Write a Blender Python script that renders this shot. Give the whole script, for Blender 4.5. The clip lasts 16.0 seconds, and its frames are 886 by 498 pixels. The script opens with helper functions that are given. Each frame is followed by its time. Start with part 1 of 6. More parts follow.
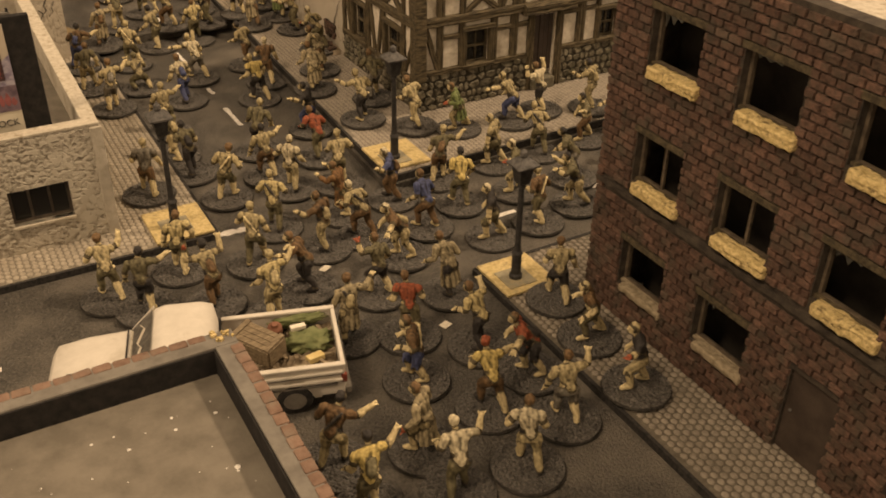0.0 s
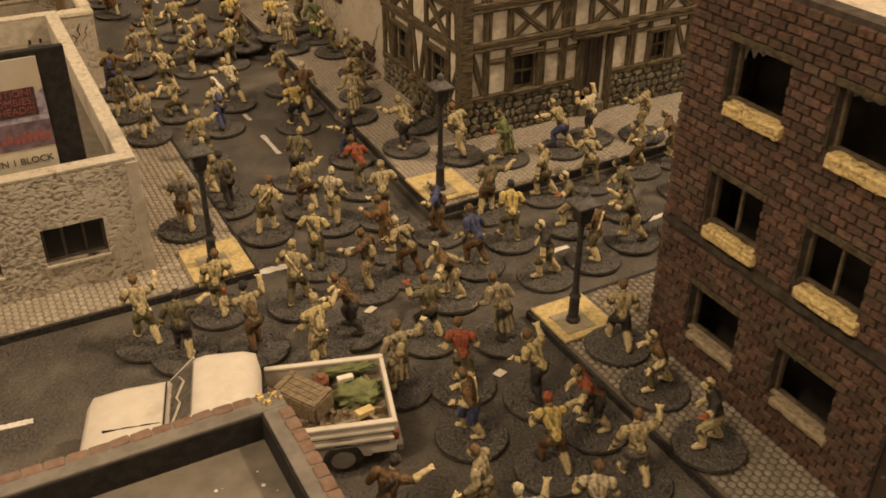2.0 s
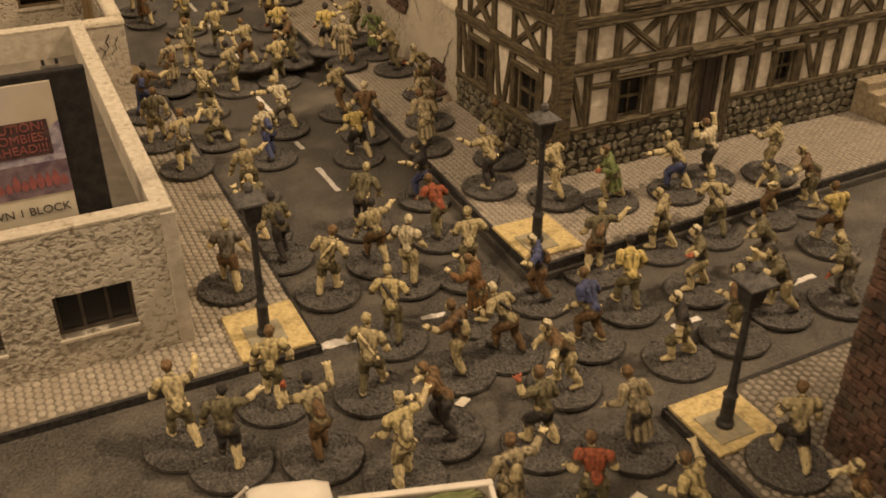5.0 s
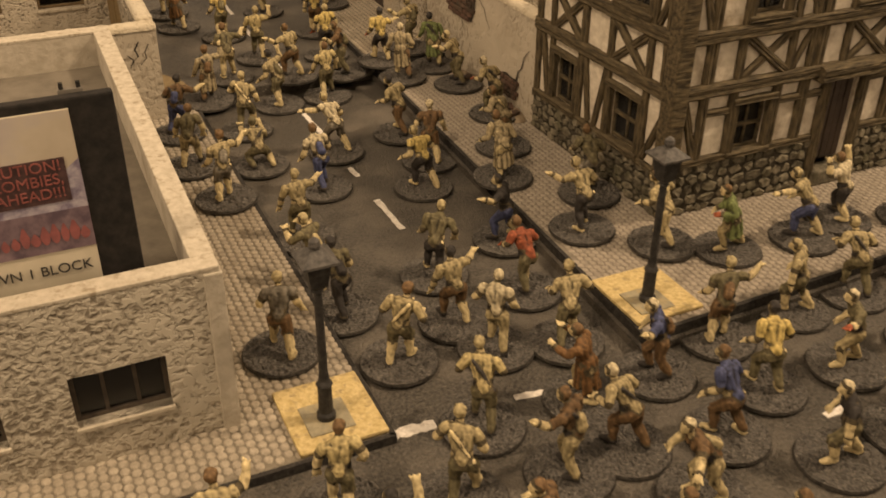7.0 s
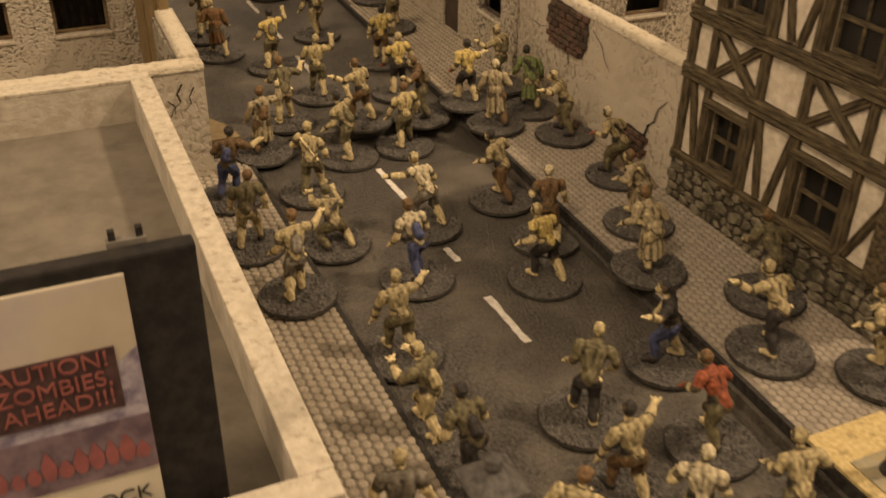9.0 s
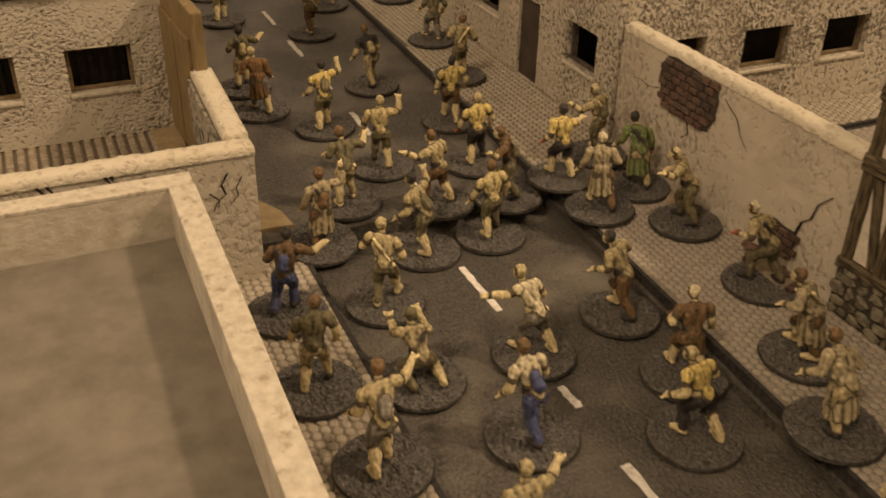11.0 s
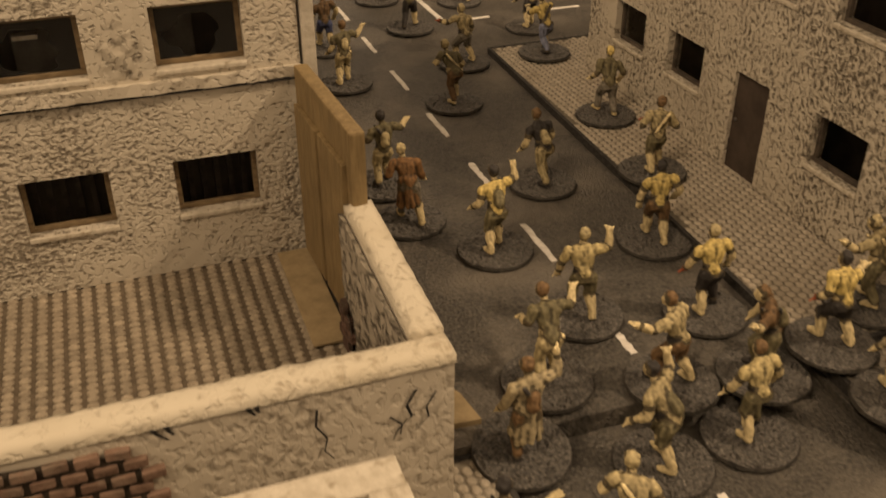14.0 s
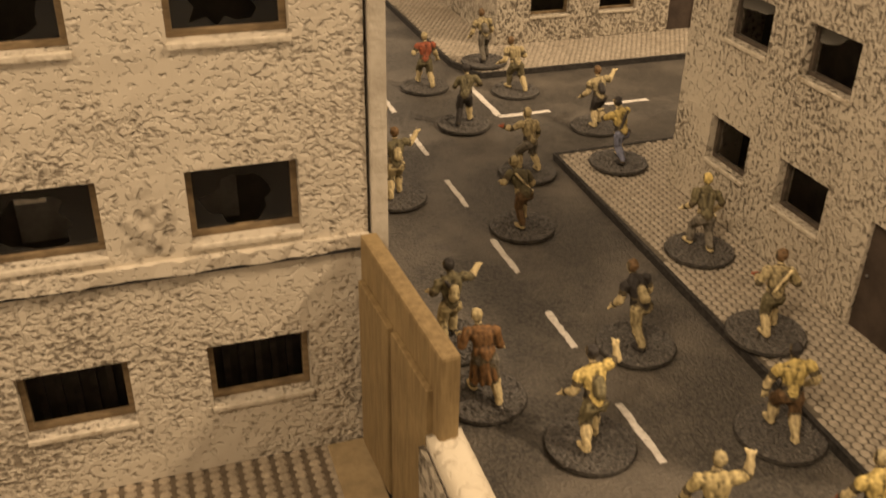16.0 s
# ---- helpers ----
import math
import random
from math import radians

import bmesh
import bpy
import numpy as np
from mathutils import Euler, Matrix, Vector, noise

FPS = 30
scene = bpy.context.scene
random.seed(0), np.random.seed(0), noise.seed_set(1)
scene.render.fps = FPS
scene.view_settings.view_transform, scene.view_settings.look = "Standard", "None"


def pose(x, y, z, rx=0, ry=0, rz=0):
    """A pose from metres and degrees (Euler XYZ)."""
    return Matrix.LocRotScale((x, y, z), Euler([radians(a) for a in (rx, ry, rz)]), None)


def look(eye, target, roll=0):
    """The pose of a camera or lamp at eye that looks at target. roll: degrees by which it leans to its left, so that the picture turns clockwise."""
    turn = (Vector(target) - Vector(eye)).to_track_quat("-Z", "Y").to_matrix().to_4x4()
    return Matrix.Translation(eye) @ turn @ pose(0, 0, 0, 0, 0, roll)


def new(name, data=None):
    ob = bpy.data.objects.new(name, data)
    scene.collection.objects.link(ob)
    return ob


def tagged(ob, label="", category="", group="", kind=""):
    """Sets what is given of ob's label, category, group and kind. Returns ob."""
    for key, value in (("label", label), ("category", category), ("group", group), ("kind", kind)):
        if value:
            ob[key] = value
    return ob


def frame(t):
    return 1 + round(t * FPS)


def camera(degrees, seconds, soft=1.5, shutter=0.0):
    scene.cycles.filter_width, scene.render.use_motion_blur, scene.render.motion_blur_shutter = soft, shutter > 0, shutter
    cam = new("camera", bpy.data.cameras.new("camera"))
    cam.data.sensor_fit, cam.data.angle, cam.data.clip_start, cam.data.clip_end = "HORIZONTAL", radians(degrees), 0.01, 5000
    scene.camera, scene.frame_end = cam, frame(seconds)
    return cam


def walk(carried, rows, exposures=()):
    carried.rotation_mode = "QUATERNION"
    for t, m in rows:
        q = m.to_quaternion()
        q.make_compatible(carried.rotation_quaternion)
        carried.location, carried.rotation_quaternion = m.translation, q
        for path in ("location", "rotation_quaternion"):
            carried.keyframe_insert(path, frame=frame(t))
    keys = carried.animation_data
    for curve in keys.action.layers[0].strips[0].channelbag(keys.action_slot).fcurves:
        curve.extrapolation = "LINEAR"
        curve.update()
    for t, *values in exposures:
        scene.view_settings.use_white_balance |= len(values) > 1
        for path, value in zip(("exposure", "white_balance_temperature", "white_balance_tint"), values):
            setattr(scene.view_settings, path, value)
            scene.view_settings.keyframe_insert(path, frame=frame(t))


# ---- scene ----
cam = camera(50.3, 16.0, soft=1.75, shutter=0.5)
METRES, EYE, TILT, LEAN, TURN = 0.52, 0.2125, 0.0, 0.0, -29.9
ROWS = [
    (0.0, 0.0, 0.0, 0.0, 0.57, -32.33, -0.9),
    (0.5, -0.0057, 0.0087, 0.0034, 0.91, -32.14, -0.71),
    (1.0, -0.0095, 0.0184, 0.0061, 0.91, -31.87, -0.67),
    (1.5, -0.0141, 0.0297, 0.0028, 1.49, -31.57, -0.34),
    (2.0, -0.0205, 0.0443, -0.0027, 1.92, -31.67, -0.23),
    (2.5, -0.0268, 0.0639, -0.01, 2.28, -31.54, 0.18),
    (3.0, -0.0319, 0.0792, -0.0138, 2.39, -31.28, 0.22),
    (5.5, -0.0886, 0.2134, -0.0518, 4.18, -31.21, -0.22),
    (6.0, -0.0999, 0.2395, -0.0594, 4.63, -31.17, -0.2),
    (6.5, -0.1152, 0.2698, -0.0686, 4.91, -31.14, -0.3),
    (7.0, -0.1295, 0.2959, -0.0734, 5.09, -31.15, -0.51),
    (7.5, -0.1483, 0.3302, -0.0802, 5.24, -31.22, -0.77),
    (8.0, -0.1685, 0.3648, -0.085, 5.38, -31.29, -0.94),
    (8.5, -0.1955, 0.4107, -0.0917, 5.58, -31.36, -1.03),
    (9.0, -0.2174, 0.4541, -0.0962, 5.73, -31.37, -1.05),
    (11.5, -0.2987, 0.618, -0.1062, 6.92, -31.27, -0.8),
    (12.0, -0.3171, 0.6462, -0.1101, 7.47, -31.36, -0.5),
    (12.5, -0.3372, 0.68, -0.1124, 8.16, -31.51, -0.2),
    (13.0, -0.3512, 0.706, -0.1115, 9.07, -31.73, 0.14),
    (13.5, -0.3684, 0.7327, -0.1086, 10.12, -31.83, 0.5),
    (14.0, -0.3874, 0.7625, -0.1055, 10.24, -31.54, 0.02),
    (14.5, -0.404, 0.7955, -0.0998, 10.52, -31.15, -0.42),
    (15.0, -0.4186, 0.8254, -0.0972, 10.79, -30.77, -0.51),
    (15.5, -0.4324, 0.8512, -0.0947, 11.13, -30.42, -0.64),
    (16.0, -0.447, 0.8744, -0.0878, 11.45, -29.77, -0.98),
]
walk(cam, [(t, pose(0, 0, EYE, TILT, LEAN, TURN) @ pose(METRES * x, METRES * y, METRES * z, 90 + pitch, roll, yaw)) for t, x, y, z, yaw, pitch, roll in ROWS],
     [(0.0, 0.10), (2.0, 0.06), (3.0, -0.10), (5.5, 0.12), (8.0, 0.17), (9.0, 0.05), (11.5, -0.04), (12.5, -0.17), (13.2, -0.17), (14.0, -0.06), (15.0, 0.20), (16.0, 0.38)])

# ---- light ----
world = bpy.data.worlds.new("room")
scene.world = world
world.use_nodes = True
wb = world.node_tree.nodes["Background"]
wb.inputs[0].default_value = (1.0, 0.73, 0.475, 1)
wb.inputs[1].default_value = 0.74
lamp = bpy.data.lights.new("ceiling_lamp", "AREA")
lamp.shape, lamp.size, lamp.energy, lamp.color = "DISK", 0.16, 31.0, (1.0, 0.73, 0.47)
lamp_ob = new("ceiling_lamp", lamp)
lamp_ob.matrix_world = look((1.45, 0.0, 1.70), (0.15, 0.5, 0.0))
lamp = bpy.data.lights.new("ceiling_lamp", "AREA")
lamp.shape, lamp.size, lamp.energy, lamp.color = "DISK", 0.30, 17.0, (1.0, 0.73, 0.47)
lamp_ob = new("ceiling_lamp", lamp)
lamp_ob.matrix_world = look((-1.05, -0.10, 1.70), (0.15, 0.5, 0.0))


# ---- materials ----
def ramp_mix(nt, fac, c1, c2, lo=0.4, hi=0.6):
    r = nt.nodes.new("ShaderNodeValToRGB")
    r.color_ramp.elements[0].position, r.color_ramp.elements[1].position = lo, hi
    r.color_ramp.elements[0].color, r.color_ramp.elements[1].color = (*c1, 1), (*c2, 1)
    nt.links.new(fac, r.inputs[0])
    return r.outputs[0]


def noise_node(nt, scale, detail=4.0, rough=0.6, stretch=None, own=False):
    tc = nt.nodes.new("ShaderNodeTexCoord" if own else "ShaderNodeNewGeometry").outputs["Object" if own else "Position"]
    n = nt.nodes.new("ShaderNodeTexNoise")
    n.inputs["Scale"].default_value, n.inputs["Detail"].default_value, n.inputs["Roughness"].default_value = scale, detail, rough
    if stretch:
        mp = nt.nodes.new("ShaderNodeMapping")
        mp.inputs["Scale"].default_value = stretch
        nt.links.new(tc, mp.inputs[0])
        nt.links.new(mp.outputs[0], n.inputs["Vector"])
    else:
        nt.links.new(tc, n.inputs["Vector"])
    return n


def mat(name, c1, c2, scale=300, rough=0.8, bump=0.0, bscale=900, c3=None, s3=40, lo=0.35, hi=0.65, rand=0.0, island=0.0, metal=0.0,
        stretch=None, lo3=0.5, hi3=0.75, dist=0.0006, own=False, spec=0.25):
    """Paint in two tones at a fine scale, a third tone in broad stains, relief, and a change from piece to piece."""
    m = bpy.data.materials.new(name)
    m.use_nodes = True
    nt = m.node_tree
    b = nt.nodes["Principled BSDF"]
    b.inputs["Roughness"].default_value, b.inputs["Metallic"].default_value = rough, metal
    b.inputs["Specular IOR Level"].default_value = spec
    col = ramp_mix(nt, noise_node(nt, scale, stretch=stretch, own=own).outputs["Fac"], c1, c2, lo, hi)
    if c3:
        mx = nt.nodes.new("ShaderNodeMix")
        mx.data_type = "RGBA"
        f = ramp_mix(nt, noise_node(nt, s3, 5.0).outputs["Fac"], (0, 0, 0), (1, 1, 1), lo3, hi3)
        nt.links.new(f, mx.inputs["Factor"])
        nt.links.new(col, mx.inputs["A"])
        mx.inputs["B"].default_value = (*c3, 1)
        col = mx.outputs["Result"]
    if rand or island:
        hs = nt.nodes.new("ShaderNodeHueSaturation")
        mr = nt.nodes.new("ShaderNodeMapRange")
        a = rand or island
        mr.inputs["To Min"].default_value, mr.inputs["To Max"].default_value = 1 - a, 1 + a
        src = nt.nodes.new("ShaderNodeObjectInfo").outputs["Random"] if rand else nt.nodes.new("ShaderNodeNewGeometry").outputs["Random Per Island"]
        nt.links.new(src, mr.inputs["Value"])
        nt.links.new(mr.outputs[0], hs.inputs["Value"])
        nt.links.new(col, hs.inputs["Color"])
        col = hs.outputs[0]
    nt.links.new(col, b.inputs["Base Color"])
    if bump:
        bp = nt.nodes.new("ShaderNodeBump")
        bp.inputs["Strength"].default_value, bp.inputs["Distance"].default_value = bump, dist
        nt.links.new(noise_node(nt, bscale, 3.0, stretch=stretch, own=own).outputs["Fac"], bp.inputs["Height"])
        nt.links.new(bp.outputs[0], b.inputs["Normal"])
    return m


def stucco_mat(name, light, dark, stain, scale=330, stretch=None, relief=0.0009, edge=(0.26, 0.56), patch=0.6):
    """Dry-brushed plaster: flat trowelled islands stand proud of dark pits; relief and wash follow one pattern of paint."""
    m = bpy.data.materials.new(name)
    m.use_nodes = True
    nt = m.node_tree
    b = nt.nodes["Principled BSDF"]
    b.inputs["Roughness"].default_value = 0.85
    b.inputs["Specular IOR Level"].default_value = 0.2
    n1 = noise_node(nt, scale, 2.0, 0.55, stretch=stretch)
    n1.inputs["Distortion"].default_value = 0.30
    big = noise_node(nt, 20, 3.0)
    add = nt.nodes.new("ShaderNodeMath")
    add.operation = "MULTIPLY_ADD"
    add.inputs[1].default_value, add.inputs[2].default_value = patch, -patch / 2
    nt.links.new(big.outputs["Fac"], add.inputs[0])
    s = nt.nodes.new("ShaderNodeMath")
    nt.links.new(n1.outputs["Fac"], s.inputs[0])
    nt.links.new(add.outputs[0], s.inputs[1])
    col = ramp_mix(nt, s.outputs[0], dark, light, *edge)
    mx = nt.nodes.new("ShaderNodeMix")
    mx.data_type = "RGBA"
    f = ramp_mix(nt, noise_node(nt, 22, 5.0).outputs["Fac"], (0, 0, 0), (0.7, 0.7, 0.7), 0.5, 0.72)
    nt.links.new(f, mx.inputs["Factor"])
    nt.links.new(col, mx.inputs["A"])
    mx.inputs["B"].default_value = (*stain, 1)
    nt.links.new(mx.outputs["Result"], b.inputs["Base Color"])
    h = ramp_mix(nt, s.outputs[0], (0, 0, 0), (1, 1, 1), 0.28, 0.56)
    bp = nt.nodes.new("ShaderNodeBump")
    bp.inputs["Strength"].default_value, bp.inputs["Distance"].default_value = 1.0, relief
    nt.links.new(h, bp.inputs["Height"])
    nt.links.new(bp.outputs[0], b.inputs["Normal"])
    return m


ROAD = mat("painted_road", (0.028, 0.025, 0.021), (0.124, 0.109, 0.088), 950, 0.46, 1.0, 1000, (0.168, 0.146, 0.116), 34, lo=0.36, hi=0.70, lo3=0.46, hi3=0.76, dist=0.0011, spec=0.42)
KERB = mat("black_edge", (0.015, 0.014, 0.013), (0.05, 0.045, 0.04), 700, 0.8, 0.4, 900)
SETT = mat("stone_sett", (0.28, 0.243, 0.187), (0.395, 0.345, 0.27), 600, 0.85, 0.4, 1200, (0.25, 0.21, 0.155), 30, island=0.09)
SETT_P = mat("stone_sett_piece", (0.28, 0.243, 0.187), (0.395, 0.345, 0.27), 600, 0.85, 0.4, 1200, (0.25, 0.21, 0.155), 30, rand=0.09)
SETT_D = mat("dark_sett_joint", (0.095, 0.081, 0.061), (0.150, 0.129, 0.098), 400, 0.9)
SETT_J = mat("sett_joint", (0.15, 0.13, 0.099), (0.23, 0.20, 0.153), 400, 0.9)
FLAT = mat("flat_sett", (0.240, 0.207, 0.165), (0.330, 0.287, 0.228), 500, 0.8, 0.4, 1200, (0.36, 0.315, 0.25), 900, lo3=0.64, hi3=0.74, island=0.06)
FLAT_P = mat("flat_sett_piece", (0.240, 0.207, 0.165), (0.330, 0.287, 0.228), 500, 0.8, 0.4, 1200, (0.36, 0.315, 0.25), 900, lo3=0.64, hi3=0.74, rand=0.06)
BLOCK = mat("raised_block", (0.200, 0.172, 0.135), (0.285, 0.247, 0.194), 500, 0.8, 0.4, 1200, (0.16, 0.137, 0.105), 60, island=0.12)
BLOCK_P = mat("raised_block_piece", (0.200, 0.172, 0.135), (0.285, 0.247, 0.194), 500, 0.8, 0.4, 1200, (0.16, 0.137, 0.105), 60, rand=0.12)
FLAT_J = mat("flat_sett_joint", (0.15, 0.13, 0.102), (0.215, 0.187, 0.148), 400, 0.9)
TILE = mat("yard_tile", (0.205, 0.168, 0.120), (0.32, 0.268, 0.195), 500, 0.85, 0.6, 900, (0.235, 0.19, 0.134), 40, island=0.14)
TILE_P = mat("yard_tile_piece", (0.205, 0.168, 0.120), (0.32, 0.268, 0.195), 500, 0.85, 0.6, 900, (0.235, 0.19, 0.134), 40, rand=0.14)
TILE_J = mat("yard_joint", (0.075, 0.058, 0.039), (0.125, 0.098, 0.067), 400, 0.9)
STUCCO = stucco_mat("stucco", (0.495, 0.447, 0.36), (0.215, 0.183, 0.138), (0.41, 0.357, 0.277), 620, (0.8, 1.0, 1.0), 0.0006, (0.30, 0.50))
STUCCO_FAR = stucco_mat("coarse_stucco", (0.485, 0.43, 0.34), (0.185, 0.156, 0.116), (0.45, 0.392, 0.305), 760, (0.85, 0.9, 1.1), 0.0007, (0.31, 0.44), 1.0)
STUCCO_PIT = stucco_mat("pitted_stucco", (0.50, 0.444, 0.35), (0.155, 0.131, 0.098), (0.425, 0.372, 0.29), 760, (1.0, 1.0, 0.70), 0.0009, (0.35, 0.50), 0.6)
PLASTER = mat("smooth_plaster", (0.40, 0.355, 0.28), (0.52, 0.47, 0.385), 250, 0.85, 0.5, 600, (0.26, 0.225, 0.17), 45)
CAP = mat("dry_brushed_cap", (0.42, 0.368, 0.284), (0.545, 0.488, 0.39), 420, 0.85, 0.6, 600, (0.29, 0.24, 0.168), 340, lo3=0.55, hi3=0.68)
CHIPPED = stucco_mat("chipped_wall_top", (0.545, 0.485, 0.375), (0.345, 0.29, 0.21), (0.455, 0.385, 0.265), 420, None, 0.0004, (0.26, 0.46), 0.6)
DECK = mat("roof_felt", (0.130, 0.113, 0.088), (0.180, 0.157, 0.124), 140, 0.9, 0.3, 1200, (0.225, 0.198, 0.157), 26)
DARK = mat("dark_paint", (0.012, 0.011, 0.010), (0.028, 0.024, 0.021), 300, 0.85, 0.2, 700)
GREY = mat("grey_paint", (0.135, 0.12, 0.10), (0.20, 0.18, 0.15), 200, 0.8, 0.2, 700)
BRICK = mat("red_brick", (0.068, 0.042, 0.031), (0.142, 0.082, 0.058), 520, 0.8, 1.0, 800, (0.075, 0.058, 0.042), 110, lo3=0.46, hi3=0.66, rand=0.28, dist=0.0008)
BRICK_J = mat("red_brick_rest", (0.068, 0.042, 0.031), (0.142, 0.082, 0.058), 520, 0.8, 1.0, 800, (0.075, 0.058, 0.042), 110, lo3=0.46, hi3=0.66, island=0.28, dist=0.0008)
COPING = mat("dusty_coping_brick", (0.150, 0.092, 0.064), (0.215, 0.138, 0.098), 360, 0.9, 1.0, 420, (0.20, 0.155, 0.115), 150, rand=0.12)
LINTEL = mat("mossy_lintel", (0.040, 0.032, 0.020), (0.105, 0.082, 0.048), 500, 0.85, 0.8, 800)
MORTAR = mat("mortar", (0.035, 0.028, 0.022), (0.075, 0.06, 0.045), 300, 0.9)
SILL = mat("yellow_sill", (0.46, 0.345, 0.14), (0.72, 0.56, 0.27), 700, 0.85, 1.0, 800, (0.20, 0.145, 0.065), 520, lo3=0.56, hi3=0.68, dist=0.001)
STONE_SILL = mat("stone_sill", (0.20, 0.16, 0.10), (0.34, 0.28, 0.19), 500, 0.85, 0.8, 700)
FRAME = mat("window_frame_paint", (0.045, 0.036, 0.028), (0.10, 0.08, 0.06), 300, 0.7)
SASH = mat("grey_brown_sash", (0.065, 0.050, 0.035), (0.135, 0.105, 0.070), 300, 0.7, 0.3, 700)
WOODF = mat("brown_frame", (0.11, 0.078, 0.042), (0.21, 0.15, 0.082), 260, 0.7, 0.3, 600, stretch=(1, 1, 4))
DOOR = mat("brown_door", (0.042, 0.031, 0.024), (0.070, 0.052, 0.040), 120, 0.6, 0.2, 500)
# two near-black tones that stand for the shade inside the rooms
INSIDE = mat("lighter_inside_shade", (0.045, 0.037, 0.028), (0.095, 0.078, 0.058), 100, 0.95)
BLACK = mat("inside_shade", (0.020, 0.017, 0.014), (0.045, 0.038, 0.030), 100, 0.95)


def glass(name, base, through_share):
    m = bpy.data.materials.new(name)
    m.use_nodes = True
    g = m.node_tree.nodes["Principled BSDF"]
    g.inputs["Base Color"].default_value, g.inputs["Roughness"].default_value = (*base, 1), 0.2
    g.inputs["Transmission Weight"].default_value, g.inputs["IOR"].default_value = through_share, 1.45
    return m


GLASS = glass("window_glass", (0.05, 0.05, 0.05), 0.75)
# grey base colour stands in for the reflection on broken panes
GREYPANE = glass("grey_broken_glass", (0.19, 0.18, 0.155), 0.4)
TIMBER = mat("oak_timber", (0.032, 0.025, 0.015), (0.152, 0.119, 0.068), 800, 0.8, 0.8, 800, stretch=(0.22, 1, 1), lo=0.34, hi=0.72, dist=0.0007, own=True)
INFILL = mat("lime_infill", (0.54, 0.478, 0.38), (0.70, 0.63, 0.515), 350, 0.9, 0.7, 420, (0.33, 0.265, 0.18), 110, lo3=0.54, hi3=0.76)
RUBBLE = mat("rubble_stone", (0.084, 0.074, 0.052), (0.200, 0.176, 0.126), 420, 0.9, 0.9, 600, (0.075, 0.070, 0.040), 110, rand=0.3)
RUBBLE_J = mat("rubble_joint", (0.035, 0.03, 0.02), (0.07, 0.06, 0.045), 300, 0.9)
YELLOW = mat("yellow_pad", (0.44, 0.335, 0.14), (0.62, 0.49, 0.245), 650, 0.85, 1.0, 900, (0.27, 0.21, 0.11), 330, lo3=0.54, hi3=0.70)
PADGREY = mat("pad_middle", (0.225, 0.20, 0.14), (0.315, 0.28, 0.19), 400, 0.85, 0.5, 900, (0.36, 0.29, 0.15), 260)
IRON = mat("black_iron", (0.02, 0.019, 0.018), (0.05, 0.046, 0.042), 500, 0.55, 0.3, 900)
LANTERN = mat("lantern_top", (0.05, 0.047, 0.043), (0.12, 0.11, 0.10), 600, 0.6, 0.3)
WHITE = mat("road_paint", (0.56, 0.52, 0.46), (0.74, 0.695, 0.625), 700, 0.85, 0.4, 1200, (0.40, 0.36, 0.30), 420, lo3=0.55, hi3=0.68)
PAPER = mat("torn_paper", (0.62, 0.56, 0.44), (0.78, 0.71, 0.58), 600, 0.9)
GATE = mat("bare_plywood", (0.150, 0.104, 0.048), (0.235, 0.168, 0.080), 160, 0.7, 0.3, 500, (0.29, 0.21, 0.10), 50, stretch=(6, 6, 0.7))
LOOSEWOOD = mat("yard_board", (0.22, 0.165, 0.09), (0.31, 0.235, 0.13), 200, 0.8, 0.3, 600)
TABLE = mat("table_wood", (0.20, 0.13, 0.07), (0.28, 0.19, 0.11), 30, 0.6, 0.1, 200, stretch=(1, 8, 1))


# ---- helpers of this scene ----
def part(name, bm, material, parent=None, label="", smooth=False):
    """Link a bmesh as one mesh object, under a thing or a part when one is given."""
    me = bpy.data.meshes.new(name)
    bmesh.ops.recalc_face_normals(bm, faces=bm.faces)
    bm.to_mesh(me)
    bm.free()
    return mesh_part(name, me, material, parent, label, smooth)


def mesh_part(name, me, material, parent=None, label="", smooth=False):
    for x in material if isinstance(material, (list, tuple)) else [material]:
        if x.name not in me.materials:
            me.materials.append(x)
    if smooth:
        me.polygons.foreach_set("use_smooth", [True] * len(me.polygons))
    ob = new(name, me)
    if parent:
        ob.parent = parent
    if label:
        ob["label"] = label
    return ob


def thing(name, label, category, m=None, group="", kind=""):
    ob = new(name)
    ob.empty_display_size = 0.01
    if m:
        ob.matrix_world = m
    return tagged(ob, label, category, group, kind)


def box(bm, x0, y0, z0, x1, y1, z1, m=None, bevel=0.0):
    v = [bm.verts.new(p) for p in ((x0, y0, z0), (x1, y0, z0), (x1, y1, z0), (x0, y1, z0), (x0, y0, z1), (x1, y0, z1), (x1, y1, z1), (x0, y1, z1))]
    f = [bm.faces.new([v[i] for i in q]) for q in ((0, 3, 2, 1), (4, 5, 6, 7), (0, 1, 5, 4), (1, 2, 6, 5), (2, 3, 7, 6), (3, 0, 4, 7))]
    if bevel:
        e = list({e for q in f for e in q.edges})
        r = bmesh.ops.bevel(bm, geom=e, offset=bevel, segments=2, affect="EDGES", profile=0.6)
        v = list({w for q in r["faces"] for w in q.verts} | {w for w in v if w.is_valid})
    if m:
        for w in v:
            w.co = m @ w.co
    return v


def boxed(*a, bevel=0.0, m=None):
    bm = bmesh.new()
    box(bm, *a, m=m, bevel=bevel)
    return bm


